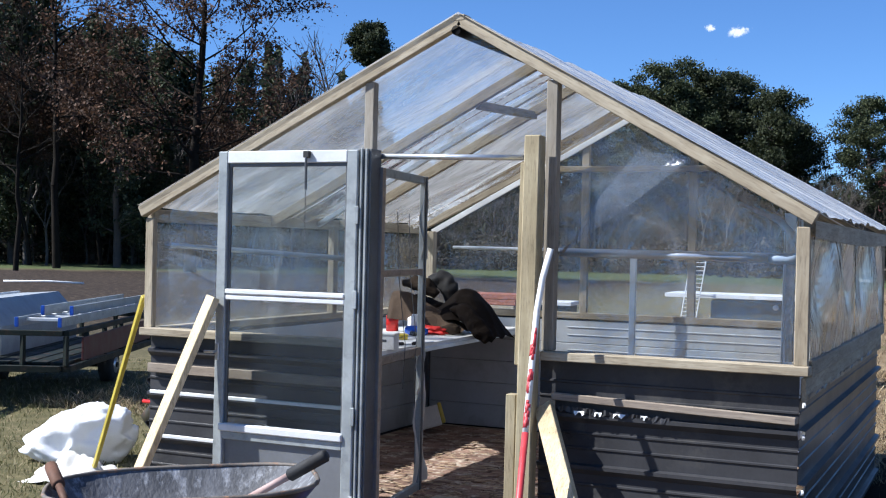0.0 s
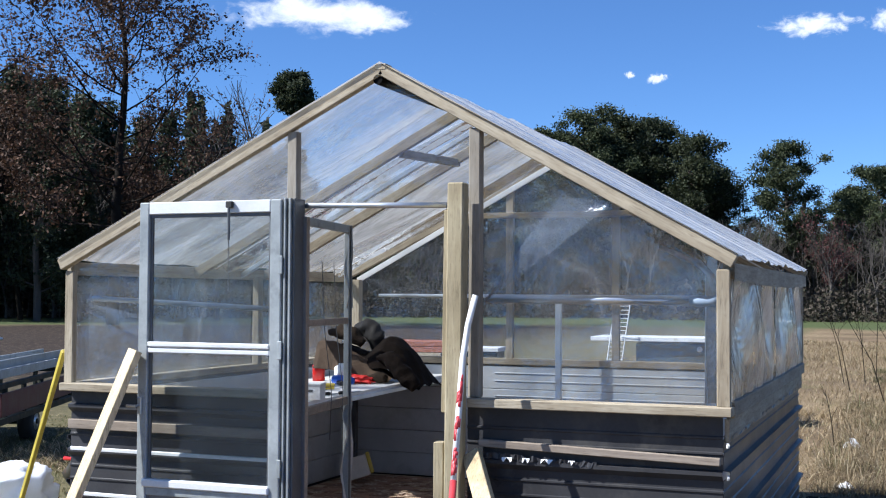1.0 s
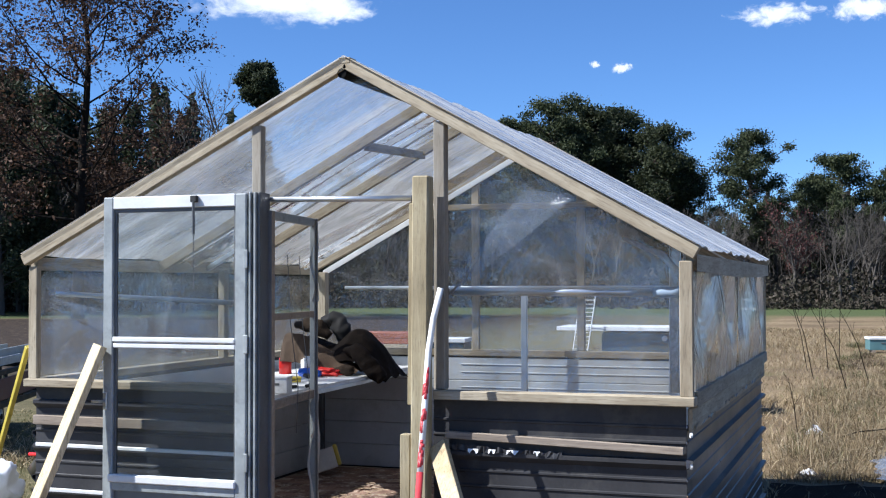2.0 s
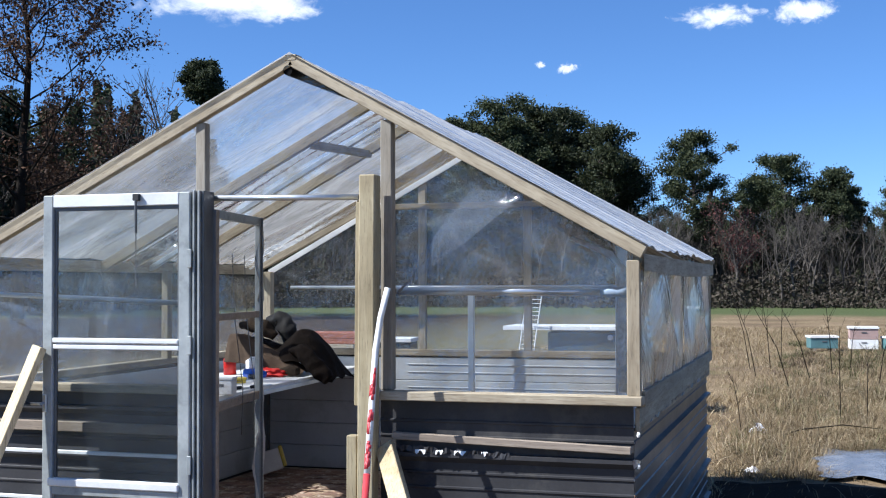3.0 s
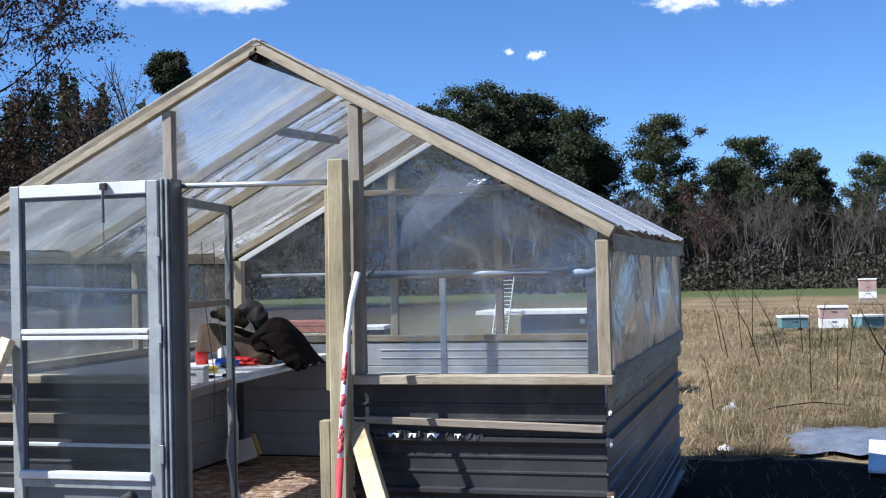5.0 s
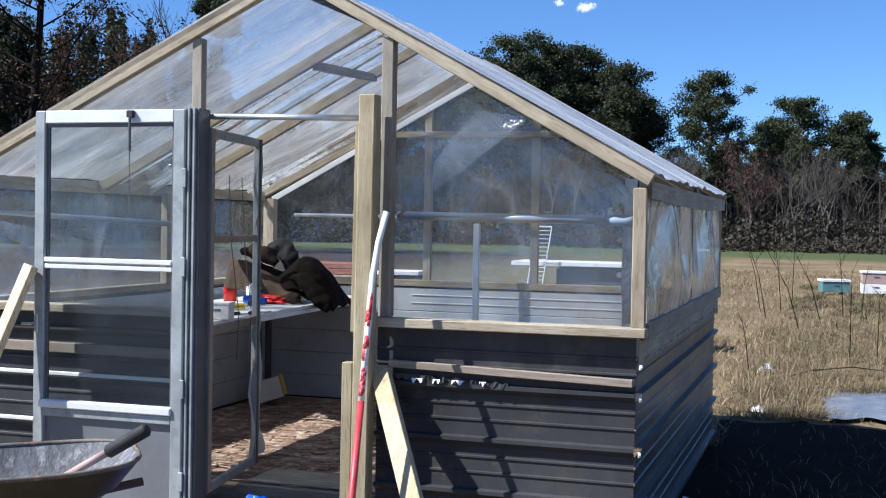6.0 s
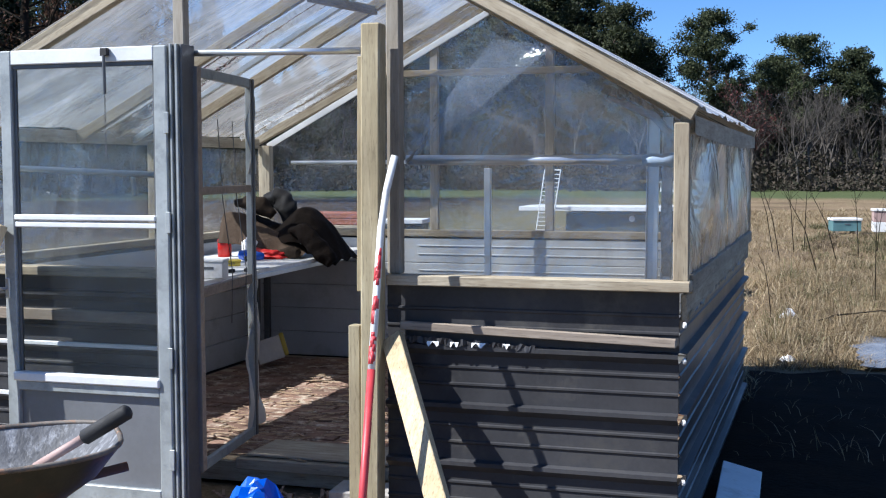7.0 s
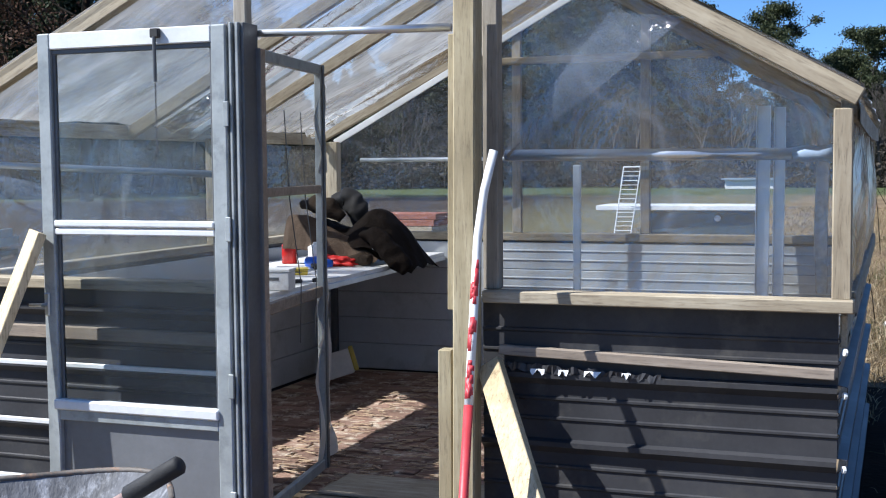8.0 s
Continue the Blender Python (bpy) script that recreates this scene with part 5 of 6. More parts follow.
# ---- plants ----
def quads(points, sizes, rnd, aspect=0.55, rise=0.0):
    """Small leaf quads of random turn at the given points."""
    n = len(points)
    u = rnd.normal(size=(n, 3)) + np.array((0, 0, rise)) * rnd.choice((-1, 1), (n, 1))
    u /= np.linalg.norm(u, axis=1, keepdims=True)
    w = rnd.normal(size=(n, 3))
    w -= (w * u).sum(1, keepdims=True) * u
    w /= np.linalg.norm(w, axis=1, keepdims=True)
    s = np.asarray(sizes)[:, None]
    u, w = u * s, w * s * aspect
    v = np.stack([points - u, points + w, points + u, points - w], 1).reshape(-1, 3)
    f = np.arange(4 * n).reshape(-1, 4)
    return v, f


def limb(verts, faces, p0, p1, r0, r1, seg=4):
    p0, p1 = np.asarray(p0, float), np.asarray(p1, float)
    d = p1 - p0
    d = d / (np.linalg.norm(d) + 1e-9)
    a = np.cross(d, (0.31, 0.87, 0.38))
    a /= np.linalg.norm(a)
    b = np.cross(d, a)
    i0 = len(verts)
    for p, r in ((p0, r0), (p1, r1)):
        for k in range(seg):
            t = 2 * math.pi * k / seg
            verts.append(tuple(p + r * (math.cos(t) * a + math.sin(t) * b)))
    for k in range(seg):
        faces.append((i0 + k, i0 + (k + 1) % seg, i0 + seg + (k + 1) % seg, i0 + seg + k))


def tree_thing(name, label, group):
    ob = new(name)
    BASE[ob.name] = Vector()
    return tagged(ob, label, "tree", group)


def pine(seed, h, crown, spread, label, dark=False):
    """A pine: bare tapered trunk, limbs, and a clumpy crown."""
    rnd = np.random.RandomState(seed)
    t = tree_thing("pine_tree" if not dark else "evergreen_tree", label, "trees at the edge of the woods")
    vs, fs = [], []
    pts = [np.array((0.0, 0.0, 0.0))]
    for k in range(1, 7):
        pts.append(np.array((rnd.normal() * 0.05 * k, rnd.normal() * 0.05 * k, h * 0.97 * k / 6)))
    for k in range(6):
        limb(vs, fs, pts[k], pts[k + 1], 0.022 * h * (1 - k / 6.5) * 0.75 + 0.02, 0.022 * h * (1 - (k + 1) / 6.5) * 0.75 + 0.02, 7)
    cl, cs = [], []
    nlimb = 52
    for k in range(nlimb):
        f = crown + (1 - crown) * (k + rnd.rand()) / nlimb
        z = h * f
        g = (f - crown) / (1 - crown)
        if dark:
            reach = spread * (1.05 - g) * (0.6 + 0.5 * rnd.rand())
        else:
            reach = spread * math.sin(math.pi * (0.16 + 0.78 * g)) ** 0.7 * (0.60 + 0.55 * rnd.rand())
        a = rnd.rand() * 6.283
        base = np.array((0, 0, z - 0.25 * reach))
        tip = np.array((reach * math.cos(a), reach * math.sin(a), z + 0.12 * reach * rnd.normal() + 0.1 * reach))
        limb(vs, fs, base, tip, 0.05 + 0.012 * reach, 0.02)
        for q in (0.45, 0.72, 1.0):
            if rnd.rand() < 0.85:
                c = base + (tip - base) * q
                rad = (0.55 + 0.4 * rnd.rand()) * (0.42 + 0.14 * spread)
                m = 75 if dark else 230
                p = rnd.normal(size=(m, 3)) * np.array((rad, rad, rad * (0.8 if dark else 0.66))) * (0.62 if dark else 0.52) + c + np.array((0, 0, 0.08))
                cl.append(p)
                cs.append(rnd.uniform(0.06, 0.15, m) if not dark else rnd.uniform(0.07, 0.17, m))
    p, s = np.concatenate(cl), np.concatenate(cs)
    v, f = quads(p, s, rnd, 0.55 if dark else 0.5)
    raw("trunk", vs, fs, bark_pine, t, True)
    raw("crown", v.tolist(), f.tolist(), cedar if dark else needles, t)
    return t


def hardwood(seed, h, label, leaf=None, leaves=0, spread=0.32, bark=None, depth=5, name="bare_tree", trunk=0.016, wobble=0.10):
    """A forking broadleaf tree; dry leaves where it has any."""
    rnd = np.random.RandomState(seed)
    t = tree_thing(name, label, "trees at the edge of the woods")
    vs, fs, tips = [], [], []

    def grow(p, d, ln, r, k):
        n = 3 if k < 2 else 2
        for i in range(n):
            d2 = d + rnd.normal(size=3) * (wobble if k == 0 else 0.12)
            d2 = d2 / np.linalg.norm(d2)
            q = p + d2 * ln / n
            limb(vs, fs, p, q, r * (1 - 0.3 * i / n), r * (1 - 0.3 * (i + 1) / n), 6 if k < 1 else (4 if k < 3 else 3))
            p, d = q, d2
            if k >= 2:
                tips.append(p)
            if k >= 1 and k < depth and rnd.rand() < 0.65:
                side = rnd.normal(size=3) * 0.7
                side[2] = abs(side[2]) * 0.5 + 0.15
                grow(p, (d * 0.55 + side) / np.linalg.norm(d * 0.55 + side), ln * (0.45 + 0.2 * rnd.rand()), r * 0.42, k + 1)
        if k < depth:
            for i in range(2 + (k == 0)):
                a = rnd.rand() * 6.283
                side = np.array((math.cos(a), math.sin(a), 0.25 + 0.5 * rnd.rand())) * (0.75 if k else 0.6)
                d2 = d * (0.75 if i else 1.0) + side * (spread * 2.2 if i else spread * (1.0 if k else wobble * 6))
                d2 = d2 / np.linalg.norm(d2)
                grow(p, d2, ln * (0.60 + 0.22 * rnd.rand()), r * (0.68 if i == 0 else 0.5), k + 1)
        else:
            tips.append(p)
    grow(np.array((0.0, 0.0, 0.0)), np.array((0, 0, 1.0)), h * 0.33, h * trunk, 0)
    raw("trunk", vs, fs, bark or bark_grey, t, True)
    if leaves:
        tips = np.array(tips)
        pick = tips[rnd.randint(0, len(tips), leaves)] + rnd.normal(size=(leaves, 3)) * 0.22
        v, f = quads(pick, rnd.uniform(0.05, 0.13, leaves), rnd)
        raw("leaves", v.tolist(), f.tolist(), leaf, t)
    return t


def leader_tree(seed, h, label, leaf=None, leaves=0, reach=0.26, low=0.22, limbs=34, trunk=0.012, name="oak_tree"):
    """A tree with one straight stem to its top and forking side limbs."""
    rnd = np.random.RandomState(seed)
    t = tree_thing(name, label, "trees at the edge of the woods")
    vs, fs, tips = [], [], []
    stem = [np.array((0.0, 0.0, 0.0))]
    for k in range(1, 15):
        stem.append(stem[-1] + np.array((rnd.normal() * 0.006 * h, rnd.normal() * 0.006 * h, h / 14)))
    for k in range(14):
        limb(vs, fs, stem[k], stem[k + 1], h * trunk * (1.03 - k / 14), h * trunk * (1.03 - (k + 1) / 14), 7)

    def branch(p, d, ln, rad, depth):
        n = 4
        for i in range(n):
            d = d + rnd.normal(size=3) * 0.16 + np.array((0, 0, 0.05))
            d = d / np.linalg.norm(d)
            q = p + d * ln / n
            limb(vs, fs, p, q, rad * (1 - 0.6 * i / n), rad * (1 - 0.6 * (i + 1) / n), 4 if depth else 5)
            p = q
            tips.append(p)
            if depth < 3 and (i or depth):
                side = rnd.normal(size=3)
                side[2] *= 0.6
                e = d * 0.7 + side * 0.55
                branch(p, e / np.linalg.norm(e), ln * (0.42 + 0.22 * rnd.rand()), rad * 0.45, depth + 1)
    for k in range(limbs):
        f = low + (0.97 - low) * (k + rnd.rand()) / limbs
        g = (f - low) / (1 - low)
        i = min(13, int(f * 14))
        p = stem[i] + (stem[i + 1] - stem[i]) * (f * 14 - i)
        a = rnd.rand() * 6.283
        rise = 0.25 + 0.9 * g + 0.2 * rnd.normal()
        d = np.array((math.cos(a), math.sin(a), rise))
        ln = h * reach * (0.45 + 0.75 * math.sin(math.pi * min(1.0, 0.18 + 0.8 * g))) * rnd.uniform(0.6, 1.1)
        branch(p, d / np.linalg.norm(d), ln, 0.006 * h * (1.1 - 0.7 * g) * 0.55, 1 if g > 0.8 else 0)
    raw("trunk", vs, fs, bark_dark, t, True)
    if leaves:
        tips = np.array(tips)
        pick = tips[rnd.randint(0, len(tips), leaves)] + rnd.normal(size=(leaves, 3)) * 0.20
        v, f = quads(pick, rnd.uniform(0.05, 0.13, leaves), rnd)
        raw("leaves", v.tolist(), f.tolist(), leaf, t)
    return t


def polar(az, dist):
    a = radians(az)
    return 0.33 - dist * math.sin(a), 1.18 + dist * math.cos(a)


def put(ob, az, dist, size=1.0, turn=0.0, first=False):
    x, y = polar(az, dist)
    m = pose(x, y, -0.05, 0, 0, turn)
    if first:
        ob.matrix_basis = m
        ob.scale = (size,) * 3
        return ob
    c = copy_thing(ob, m)
    c.scale = (size,) * 3
    return c


P1 = pine(1, 15.0, 0.38, 3.7, "tall pine with a rounded dark crown")
P2 = pine(2, 13.5, 0.34, 3.6, "tall pine with a broken, lumpy crown")
P3 = pine(3, 12.0, 0.42, 2.5, "slender pine with a small high crown")
E1 = pine(4, 12.0, 0.08, 2.3, "dense dark evergreen of the woods", True)
E2 = pine(5, 14.0, 0.15, 2.8, "tall dense evergreen of the woods", True)
B1 = hardwood(11, 12.0, "leafless grey tree of the woods", spread=0.30)
B2 = hardwood(12, 10.5, "slender leafless tree of the woods", spread=0.24)
B3 = hardwood(13, 8.5, "leafless tree with reddish buds", red_buds, 1500, 0.34)
O1 = leader_tree(21, 20.5, "tall oak holding sparse brown leaves", brown_leaf, 30000, 0.27, 0.20, 40, 0.0155)
O2 = hardwood(22, 14.0, "dark oak with dry brown leaves", brown_leaf, 8000, 0.36, bark_dark, 5, "oak_tree", 0.012)
T1 = leader_tree(31, 20.0, "slender dark trunk standing before the woods", None, 0, 0.20, 0.35, 24, 0.0105, "bare_tree")

P4 = pine(6, 18.0, 0.85, 1.6, "tall pine with a small round crown")
# the trees that stand out against the sky
put(O1, 36.45, 62, 1.0, 20, True)
put(T1, 42.31, 66, 1.0, 0, True)
put(T1, 44.04, 60, 0.62, 130)
put(P4, 28.33, 92, 1.0, 0, True)
put(P3, -0.44, 92, 0.80, 0, True)
put(P1, 14.4, 92, 1.03, 10, True)
put(P2, 12.4, 95, 1.13, 40, True)
for az, d, sz, trn, ob in ((16.2, 92, 1.03, 60, P2), (13.5, 100, 0.98, 75, P1), (11.3, 97, 1.0, 80, P1), (9.75, 92, 0.98, 300, P2), (8.9, 95, 0.84, 45, P2), (5.6, 90, 0.83, 120, P1), (1.75, 92, 0.80, 170, P2),
                           (3.0, 97, 0.64, 300, P1), (-1.2, 95, 0.70, 200, P3), (-3.55, 92, 0.61, 240, P1), (-5.0, 96, 0.46, 90, P2), (17.8, 95, 0.95, 140, P2),
                           (19.8, 92, 0.9, 60, P1), (22.0, 96, 0.85, 270, P2), (-6.6, 98, 0.5, 30, P2), (-8.4, 96, 0.55, 70, P1)):
    put(ob, az, d, sz, trn)
put(P1, 39.9, 84, 1.04, 200)
put(P2, 38.5, 86, 1.06, 20)
put(P2, 41.3, 84, 1.08, 120)
put(P1, 44.8, 82, 1.05, 320)
put(B1, 31.5, 95, 1.5, 0, True)
put(B2, 30.0, 97, 1.72, 0, True)
put(B3, 3.7, 86, 0.86, 0, True)
put(O2, 40.4, 74, 0.95, 0, True)
put(E1, 44.2, 78, 1.35, 0, True)
put(E2, 39.0, 80, 1.0, 0, True)
rr = random.Random(77)
for az, d, sz, ob in ((45.8, 74, 1.12, E2), (43.6, 82, 1.3, E2), (42.2, 84, 1.25, E1), (41.2, 80, 1.25, E1), (38.4, 78, 1.12, E1), (37.2, 84, 1.0, E2), (35.8, 80, 1.05, E1), (34.6, 82, 0.95, E2), (33.4, 86, 0.78, E1),
                      (32.3, 84, 0.72, E2), (31.0, 82, 0.62, E1), (29.6, 86, 0.62, E1), (28.0, 88, 0.68, E2), (47.2, 80, 1.0, E1), (48.6, 78, 1.0, E2), (44.0, 72, 0.8, O2), (39.9, 71, 0.9, E2), (38.2, 73, 0.8, E1), (34.3, 76, 0.62, O2),
                      (46.3, 70, 0.9, O2), (35.4, 72, 0.6, O2), (33.0, 78, 0.5, O2), (26.2, 90, 0.7, E1), (24.4, 90, 0.72, E2), (21.4, 92, 0.7, E1)):
    put(ob, az - 0.4 + rr.uniform(-0.2, 0.2), d, sz, rr.uniform(0, 360))
for k, az in enumerate((8.0, 7.1, 4.6, 4.0, 2.5, 0.6, -0.9, -2.1, -2.8, -4.4, -5.6)):
    put((E1, E2)[k % 2], az, 98 + rr.uniform(0, 6), rr.uniform(0.40, 0.52), rr.uniform(0, 360))
for k in range(30):
    az = rr.uniform(-5.5, 9.5)
    put(rr.choice((B1, B2, B2, B3 if 2 < az < 5.5 else B1)), az, 84 + rr.uniform(0, 12), rr.uniform(0.48, 0.68), rr.uniform(0, 360))
for k in range(40):
    az = 48 - k * 1.4 + rr.uniform(-0.7, 0.7)
    d = (72 if az > 30 else 85) + rr.uniform(0, 14)
    put(rr.choice((B1, B2, B2, B1, B3 if 2 < az < 9 else B2)), az, d, rr.uniform(0.5, 0.85) * (1.0 if az > 8 else 0.72), rr.uniform(0, 360))


def undergrowth():
    rnd = np.random.RandomState(5)
    n = 110000
    az = np.radians(rnd.uniform(-10, 50, n))
    left = np.degrees(az) > 30
    dist = np.where(left, rnd.uniform(79, 92, n), rnd.uniform(84, 99, n))
    lump = 0.55 + 0.45 * np.sin(az * 61) * np.sin(az * 23 + 1) + 0.25 * np.sin(az * 140 + dist)
    top = np.where(left, 5.5, 5.4) * (0.65 + 0.5 * lump)
    low = rnd.rand(n) < 0.72
    z = top * np.where(low, 0.42, 1.15) * rnd.power(0.9, n)
    p = np.stack([0.37 - dist * np.sin(az), 1.25 + dist * np.cos(az), z + 0.05], 1)
    v, f = quads(p[low], rnd.uniform(0.08, 0.20, low.sum()), rnd)
    ob = raw("undergrowth", v.tolist(), f.tolist(), brush)
    tagged(ob, "dense brown and green undergrowth along the woods", "undergrowth", "", "stuff")
    v, f = quads(p[~low], rnd.uniform(0.25, 0.9, (~low).sum()), rnd, 0.018, 1.8)
    ob = raw("brushwood", v.tolist(), f.tolist(), twigs)
    tagged(ob, "leafless grey-brown brushwood along the woods", "brushwood", "", "stuff")
    # dark interior of the woods
    for lo, hi, n, high, m, label in ((27, 54, 60000, 17.5, cedar, "dark dense evergreen woods behind the field"), (8, 29, 30000, 10.5, cedar, "dark pine woods behind the field"), (-16, 10, 90000, 9.3, brush, "brown leafless woods behind the field"), (-16, 9, 22000, 7.4, cedar, "dark undergrowth deep in the woods")):
        az = np.radians(rnd.uniform(lo, hi, n))
        dist = rnd.uniform(100, 114, n)
        top = high * (0.74 + 0.13 * np.sin(az * 37) + 0.11 * np.sin(az * 91) + 0.12 * np.sin(az * 230 + 1) + 0.07 * np.sin(az * 610))
        p = np.stack([0.37 - dist * np.sin(az), 1.25 + dist * np.cos(az), top * rnd.rand(n) ** 1.15], 1)
        v, f = quads(p, rnd.uniform(0.10, 0.26, n), rnd) if m is brush else quads(p, rnd.uniform(0.22, 0.7, n), rnd)
        ob = raw("far_woods", v.tolist(), f.tolist(), m)
        tagged(ob, label, "woods", "", "stuff")
    # evergreen bushes along the foot of the woods
    pts = []
    for k in range(36):
        a, d = math.radians(rnd.uniform(-11, 12)), rnd.uniform(80, 84)
        w, hh = rnd.uniform(0.7, 2.2), 0.5 + 2.4 * rnd.rand() ** 1.8
        q = rnd.normal(size=(260, 3))
        q /= np.linalg.norm(q, axis=1, keepdims=True) * rnd.uniform(0.95, 1.5, (260, 1))
        q *= (w, w, hh)
        q[:, 2] = np.abs(q[:, 2])
        pts.append(q + np.array((0.37 - d * math.sin(a), 1.25 + d * math.cos(a), 0)))
    p = np.concatenate(pts)
    v, f = quads(p, rnd.uniform(0.07, 0.17, len(p)), rnd)
    ob = raw("bushes", v.tolist(), f.tolist(), brush)
    tagged(ob, "low dark olive bushes along the foot of the woods", "bushes", "", "stuff")
    # thin upright saplings
    n = 300
    verts, faces = [], []
    for k in range(n):
        a = math.radians(rnd.uniform(-10, 50) if k % 3 else rnd.uniform(20, 50))
        d = rnd.uniform(76, 88) if a > 0.52 else rnd.uniform(84, 92)
        x, y = 0.37 - d * math.sin(a), 1.25 + d * math.cos(a)
        h = rnd.uniform(2.5, 7.5) * (1 if a > 0.15 else 0.7)
        lx, ly = rnd.normal() * 0.3, rnd.normal() * 0.3
        limb(verts, faces, (x, y, 0), (x + lx, y + ly, h), 0.035, 0.012, 3)
        for i in range(5):
            z = h * rnd.uniform(0.35, 0.95)
            b = rnd.rand() * 6.28
            limb(verts, faces, (x + lx * z / h, y + ly * z / h, z), (x + lx * z / h + math.cos(b) * 0.6, y + ly * z / h + math.sin(b) * 0.6, z + rnd.uniform(0.3, 1.1)), 0.016, 0.006, 3)
    ob = raw("saplings", verts, faces, bark_grey)
    tagged(ob, "thin bare grey saplings along the woods", "saplings", "", "stuff")


undergrowth()


def blades(name, n, area, height, wide, material, label, seed, skip=None, patch=0.5):
    rnd = np.random.RandomState(seed)
    x = rnd.uniform(area[0], area[1], n)
    y = area[2] + (area[3] - area[2]) * rnd.rand(n) ** 1.5
    lump = 0.5 + 0.5 * np.sin(x * 1.9 + 1.3 * np.sin(y * 1.1)) * np.sin(y * 1.4 + x * 0.7)
    keep = rnd.rand(n) < (1 - patch) + patch * lump
    if skip is not None:
        keep &= ~skip(x, y)
    x, y, lump = x[keep], y[keep], lump[keep]
    n = len(x)
    far = 1 + np.maximum(0, y - 14) * 0.03
    h = height * rnd.uniform(0.25, 1.0, n) * (0.7 + 0.5 * lump)
    a = rnd.uniform(0, 6.283, n)
    lean = rnd.uniform(0.6, 3.0, n) * h
    w = wide * rnd.uniform(0.6, 1.4, n) * far
    b = a + 1.57 + rnd.normal(size=n) * 0.5
    p0 = np.stack([x - w * np.cos(b), y - w * np.sin(b), np.zeros(n) - 0.01], 1)
    p1 = np.stack([x + w * np.cos(b), y + w * np.sin(b), np.zeros(n) - 0.01], 1)
    p3 = np.stack([x + lean * np.cos(a), y + lean * np.sin(a), h], 1)
    side = np.stack([np.cos(b), np.sin(b), np.zeros(n)], 1) * (w * 0.75)[:, None]
    mid = np.stack([x + lean * 0.4 * np.cos(a), y + lean * 0.4 * np.sin(a), h * 0.72], 1)
    v = np.stack([p0, p1, mid + side, p3, mid - side], 1).reshape(-1, 3)
    k = np.arange(n)[:, None] * 5
    f = (k + np.array((0, 1, 2, 4))).tolist() + (k + np.array((4, 2, 3))).tolist()
    ob = raw(name, v.tolist(), f, material)
    return tagged(ob, label, "grass", "", "stuff")


def inside(x, y):
    return (x > -4.15) & (x < -0.38) & (y > 5.6) & (y < 9.95)


# few blades over the painted shadow sheet, none on the laid sheets
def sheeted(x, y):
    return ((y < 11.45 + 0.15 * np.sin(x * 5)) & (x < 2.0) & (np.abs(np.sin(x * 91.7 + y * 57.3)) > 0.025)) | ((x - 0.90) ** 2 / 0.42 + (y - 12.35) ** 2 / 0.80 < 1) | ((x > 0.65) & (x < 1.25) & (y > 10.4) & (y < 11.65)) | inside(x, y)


blades("dry_grass", 170000, (-0.5, 5.0, 8.4, 20.0), 0.12, 0.0024, straw, "matted straw-coloured dry grass", 1, sheeted, 0.45)
blades("dry_grass", 100000, (-6.5, 8.0, 18.0, 46.0), 0.13, 0.0028, straw, "matted straw-coloured dry grass of the far field", 2, None, 0.6)
blades("short_grass", 60000, (-11.5, -4.2, 5.2, 14.0), 0.06, 0.003, turf, "short patchy winter lawn beside the greenhouse", 3, inside, 0.5)
blades("dry_grass", 24000, (-8.0, -0.4, 9.95, 18.0), 0.12, 0.004, straw, "dry grass behind the greenhouse", 4, None, 0.5)


def tufts(n, area, seed, material, label, reach=0.24):
    """Tangled clumps of long dead blades."""
    rnd = np.random.RandomState(seed)
    cx = rnd.uniform(area[0], area[1], n)
    cy = area[2] + (area[3] - area[2]) * rnd.rand(n) ** 1.4
    big = rnd.uniform(0.35, 1.0, n) ** 1.5
    m = 70
    k = np.repeat(np.arange(n), m)
    k = k[~sheeted(cx[k], cy[k])]
    c = len(k)
    a = rnd.uniform(0, 6.283, c)
    r = np.abs(rnd.normal(size=c)) * 0.11 * (0.5 + big[k])
    x, y = cx[k] + r * np.cos(a), cy[k] + r * np.sin(a)
    h = reach * big[k] * rnd.uniform(0.2, 1.1, c)
    a2 = a + rnd.normal(size=c) * 0.9
    lean = rnd.uniform(0.7, 2.2, c) * h + 0.05
    w = rnd.uniform(0.0013, 0.0028, c) * (1 + np.maximum(0, y - 13) * 0.05)
    b = a2 + 1.57
    side = np.stack([np.cos(b), np.sin(b), np.zeros(c)], 1) * w[:, None]
    foot = np.stack([x, y, np.zeros(c) - 0.01], 1)
    mid = np.stack([x + lean * 0.35 * np.cos(a2), y + lean * 0.35 * np.sin(a2), h], 1)
    tip = np.stack([x + lean * 1.3 * np.cos(a2), y + lean * 1.3 * np.sin(a2), h * rnd.uniform(0.4, 1.15, c)], 1)
    v = np.stack([foot - side, foot + side, mid + side, tip, mid - side], 1).reshape(-1, 3)
    i = np.arange(c)[:, None] * 5
    f = (i + np.array((0, 1, 2, 4))).tolist() + (i + np.array((4, 2, 3))).tolist()
    return tagged(raw("grass_tufts", v.tolist(), f, material), label, "grass", "", "stuff")


tufts(620, (-0.5, 4.5, 11.4, 21.0), 6, straw, "tangled clumps of bleached dead grass")
tufts(300, (-0.5, 5.5, 11.4, 30.0), 7, dead_weeds, "brown withered clumps in the field", 0.17)
tufts(300, (-0.5, 6.0, 12.6, 34.0), 8, turf, "olive clumps of winter grass in the field", 0.20)


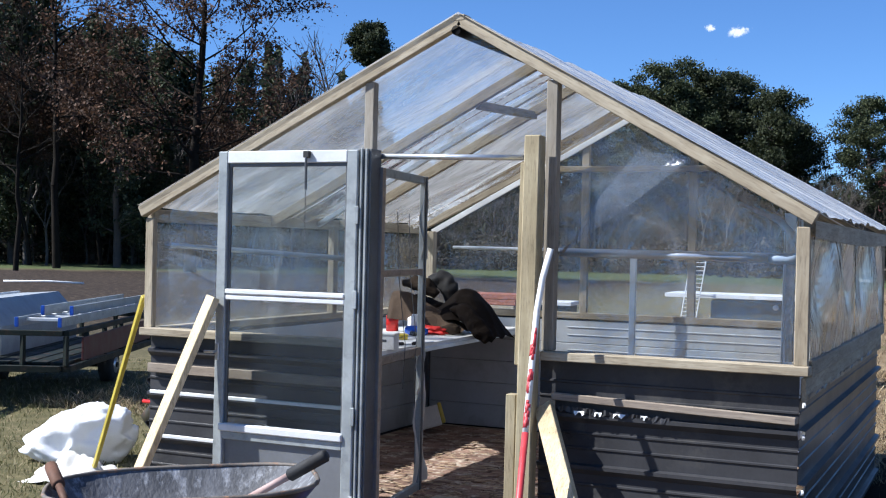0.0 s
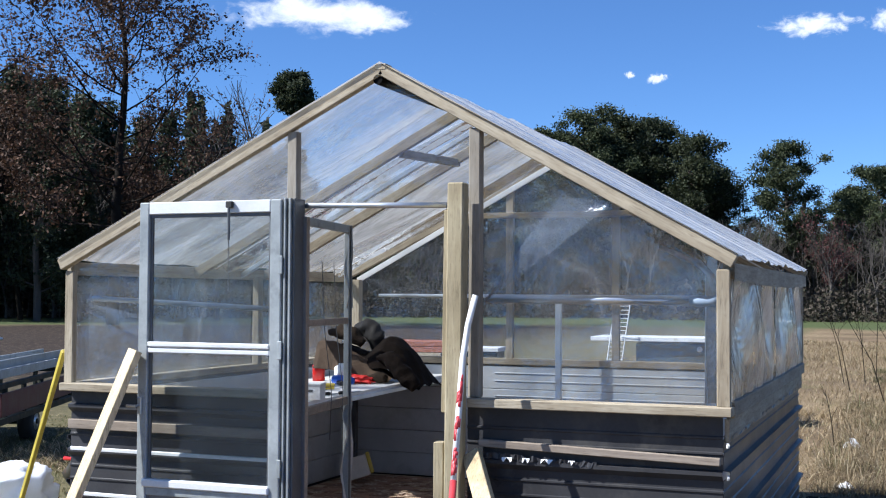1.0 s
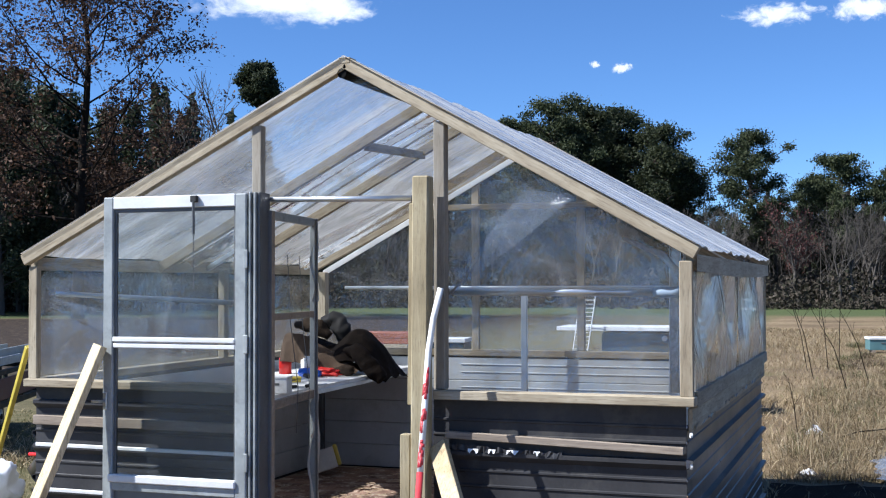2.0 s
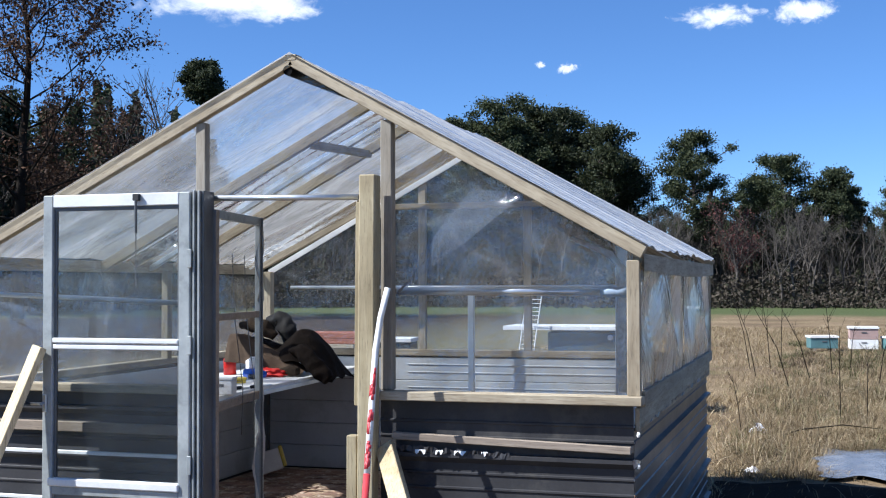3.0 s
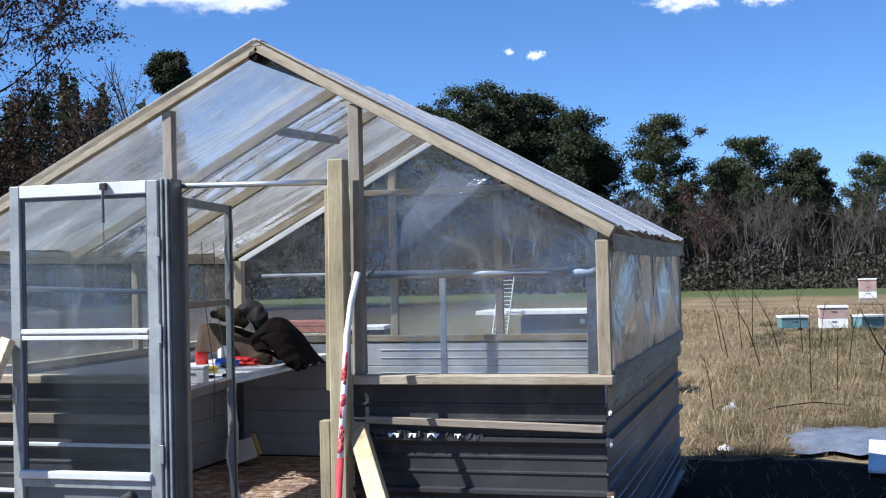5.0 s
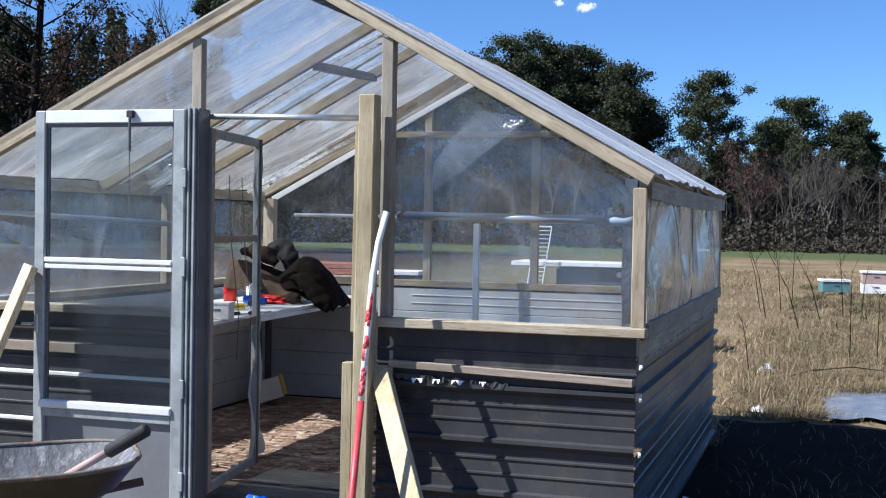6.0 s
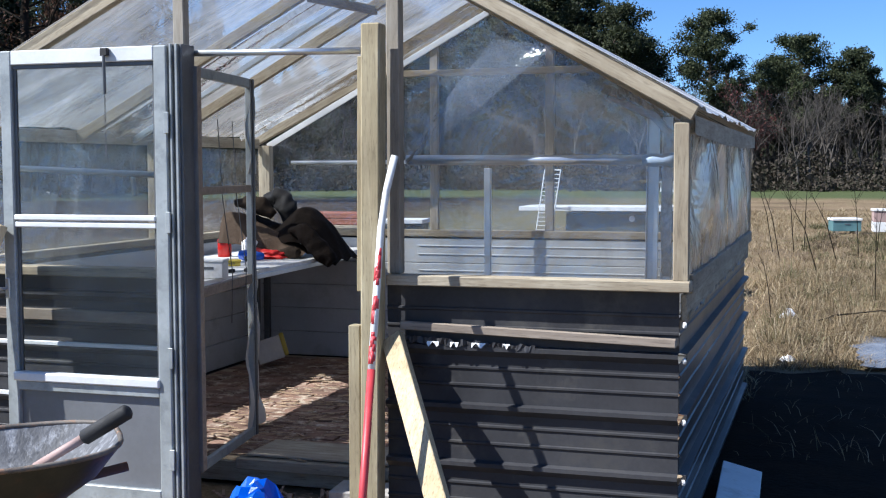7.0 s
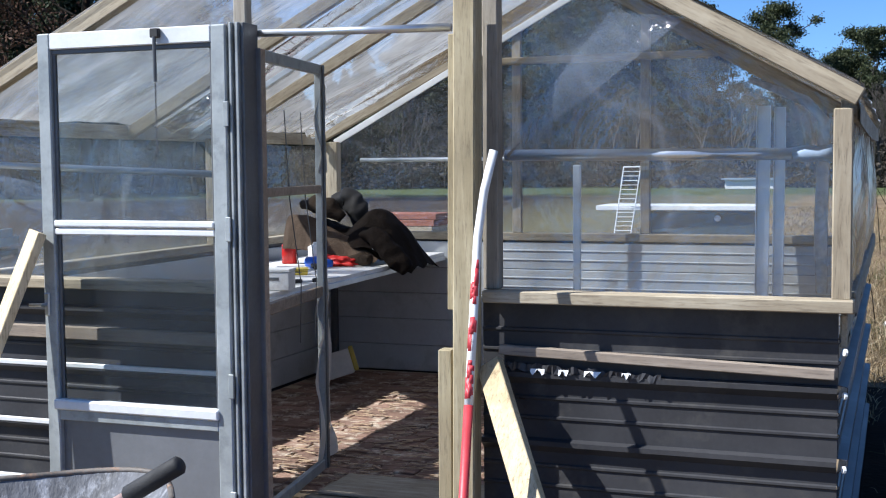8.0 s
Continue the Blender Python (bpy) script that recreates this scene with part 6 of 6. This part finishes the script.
def weed(x, y, h, lean, seed, thick=0.005):
    rnd = np.random.RandomState(seed)
    w = thing("weed_stalk", (x, y, 0), "tall dead weed stalk standing in the field", "weed", "dead weed stalks")
    a = rnd.rand() * 6.28
    top = Vector((x + lean, y + 0.15 * math.sin(a), h))
    mid = Vector((x + lean * 0.4, y, h * 0.55))
    bm = tube([(x, y, -0.02), mid, top], [thick, thick * 0.8, thick * 0.4], 5)
    for k in range(6):
        t = rnd.uniform(0.35, 0.95)
        p = mid.lerp(top, (t - 0.35) / 0.6)
        b = rnd.rand() * 6.28
        tube([p, p + Vector((math.cos(b) * 0.12, math.sin(b) * 0.12, rnd.uniform(0.1, 0.22))) * h], thick * 0.35, 4, bm)
    part("stalk", bm, bark_dark, w)


for k, (px, y, h, lean) in enumerate(((1215, 22, 1.35, -0.35), (1240, 24, 1.4, -0.15), (1275, 19, 1.25, -0.5), (1355, 15.4, 1.1, 0.0), (1185, 14.2, 0.62, -0.1), (1400, 15.8, 0.8, 0.02), (1345, 23, 1.3, -0.1),
                                      (1500, 14.0, 1.15, -0.12), (1205, 24, 1.3, -0.3), (1258, 25, 1.45, 0.05), (1310, 21, 1.2, -0.45), (1420, 20, 1.0, 0.2), (1470, 18, 1.1, 0.3), (1375, 24, 0.9, 0.1))):
    az = 6.3 - (px - 1085) * 0.0253
    weed(0.367 - math.tan(radians(az)) * (y - 1.25), y, h, lean, 50 + k, 0.006 if y < 17 else 0.008)
b = thing("dead_branch", (1.6, 14.0, 0), "dark dead branch sticking out of the grass", "branch")
part("wood", tube([(1.62, 13.9, 0.0), (1.35, 14.0, 0.42), (1.12, 14.1, 0.78), (0.98, 14.15, 1.1)], [0.014, 0.012, 0.009, 0.004], 6), bark_dark, b)
b = thing("dead_branch", (0.2, 14.4, 0), "arched dead bramble over the grass", "branch")
part("wood", tube([(-0.2, 14.1, 0.0), (0.1, 14.0, 0.12), (0.5, 13.8, 0.2), (0.85, 13.9, 0.16)], [0.009, 0.008, 0.006, 0.003], 6), bark_dark, b)


# ---- clouds, far off ----
def cloud(az, el, wide, high, seed):
    d = 2200.0
    x, y = polar(az, d)
    z = 1.57 + d * math.tan(radians(el))
    bm = bmesh.new()
    bmesh.ops.create_grid(bm, x_segments=8, y_segments=4, size=1.0)
    for v in bm.verts:
        v.co.z = 0.1 * noise.noise(v.co * 2 + Vector((seed, 0, 0)))
    ob = solo("cloud", bm, cloud_vapour, "small white fair-weather cloud", "cloud", "clouds", "structure")
    s = d * math.pi / 180
    ob.matrix_basis = Matrix.Translation((x, y, z)) @ Matrix.Rotation(radians(az), 4, "Z") @ Matrix.Rotation(radians(90), 4, "X") @ Matrix.Diagonal((wide * s / 2, high * s / 2, 1, 1))
    ob.visible_shadow = False


cloud(27.4, 12.95, 11.5, 2.7, 1)
cloud(24.9, 12.8, 6.5, 1.9, 5)
cloud(4.3, 12.1, 5.6, 1.6, 9)
cloud(0.7, 12.15, 4.0, 1.6, 13)
cloud(11.35, 10.0, 1.5, 0.7, 21)
cloud(12.6, 10.2, 0.8, 0.45, 41)
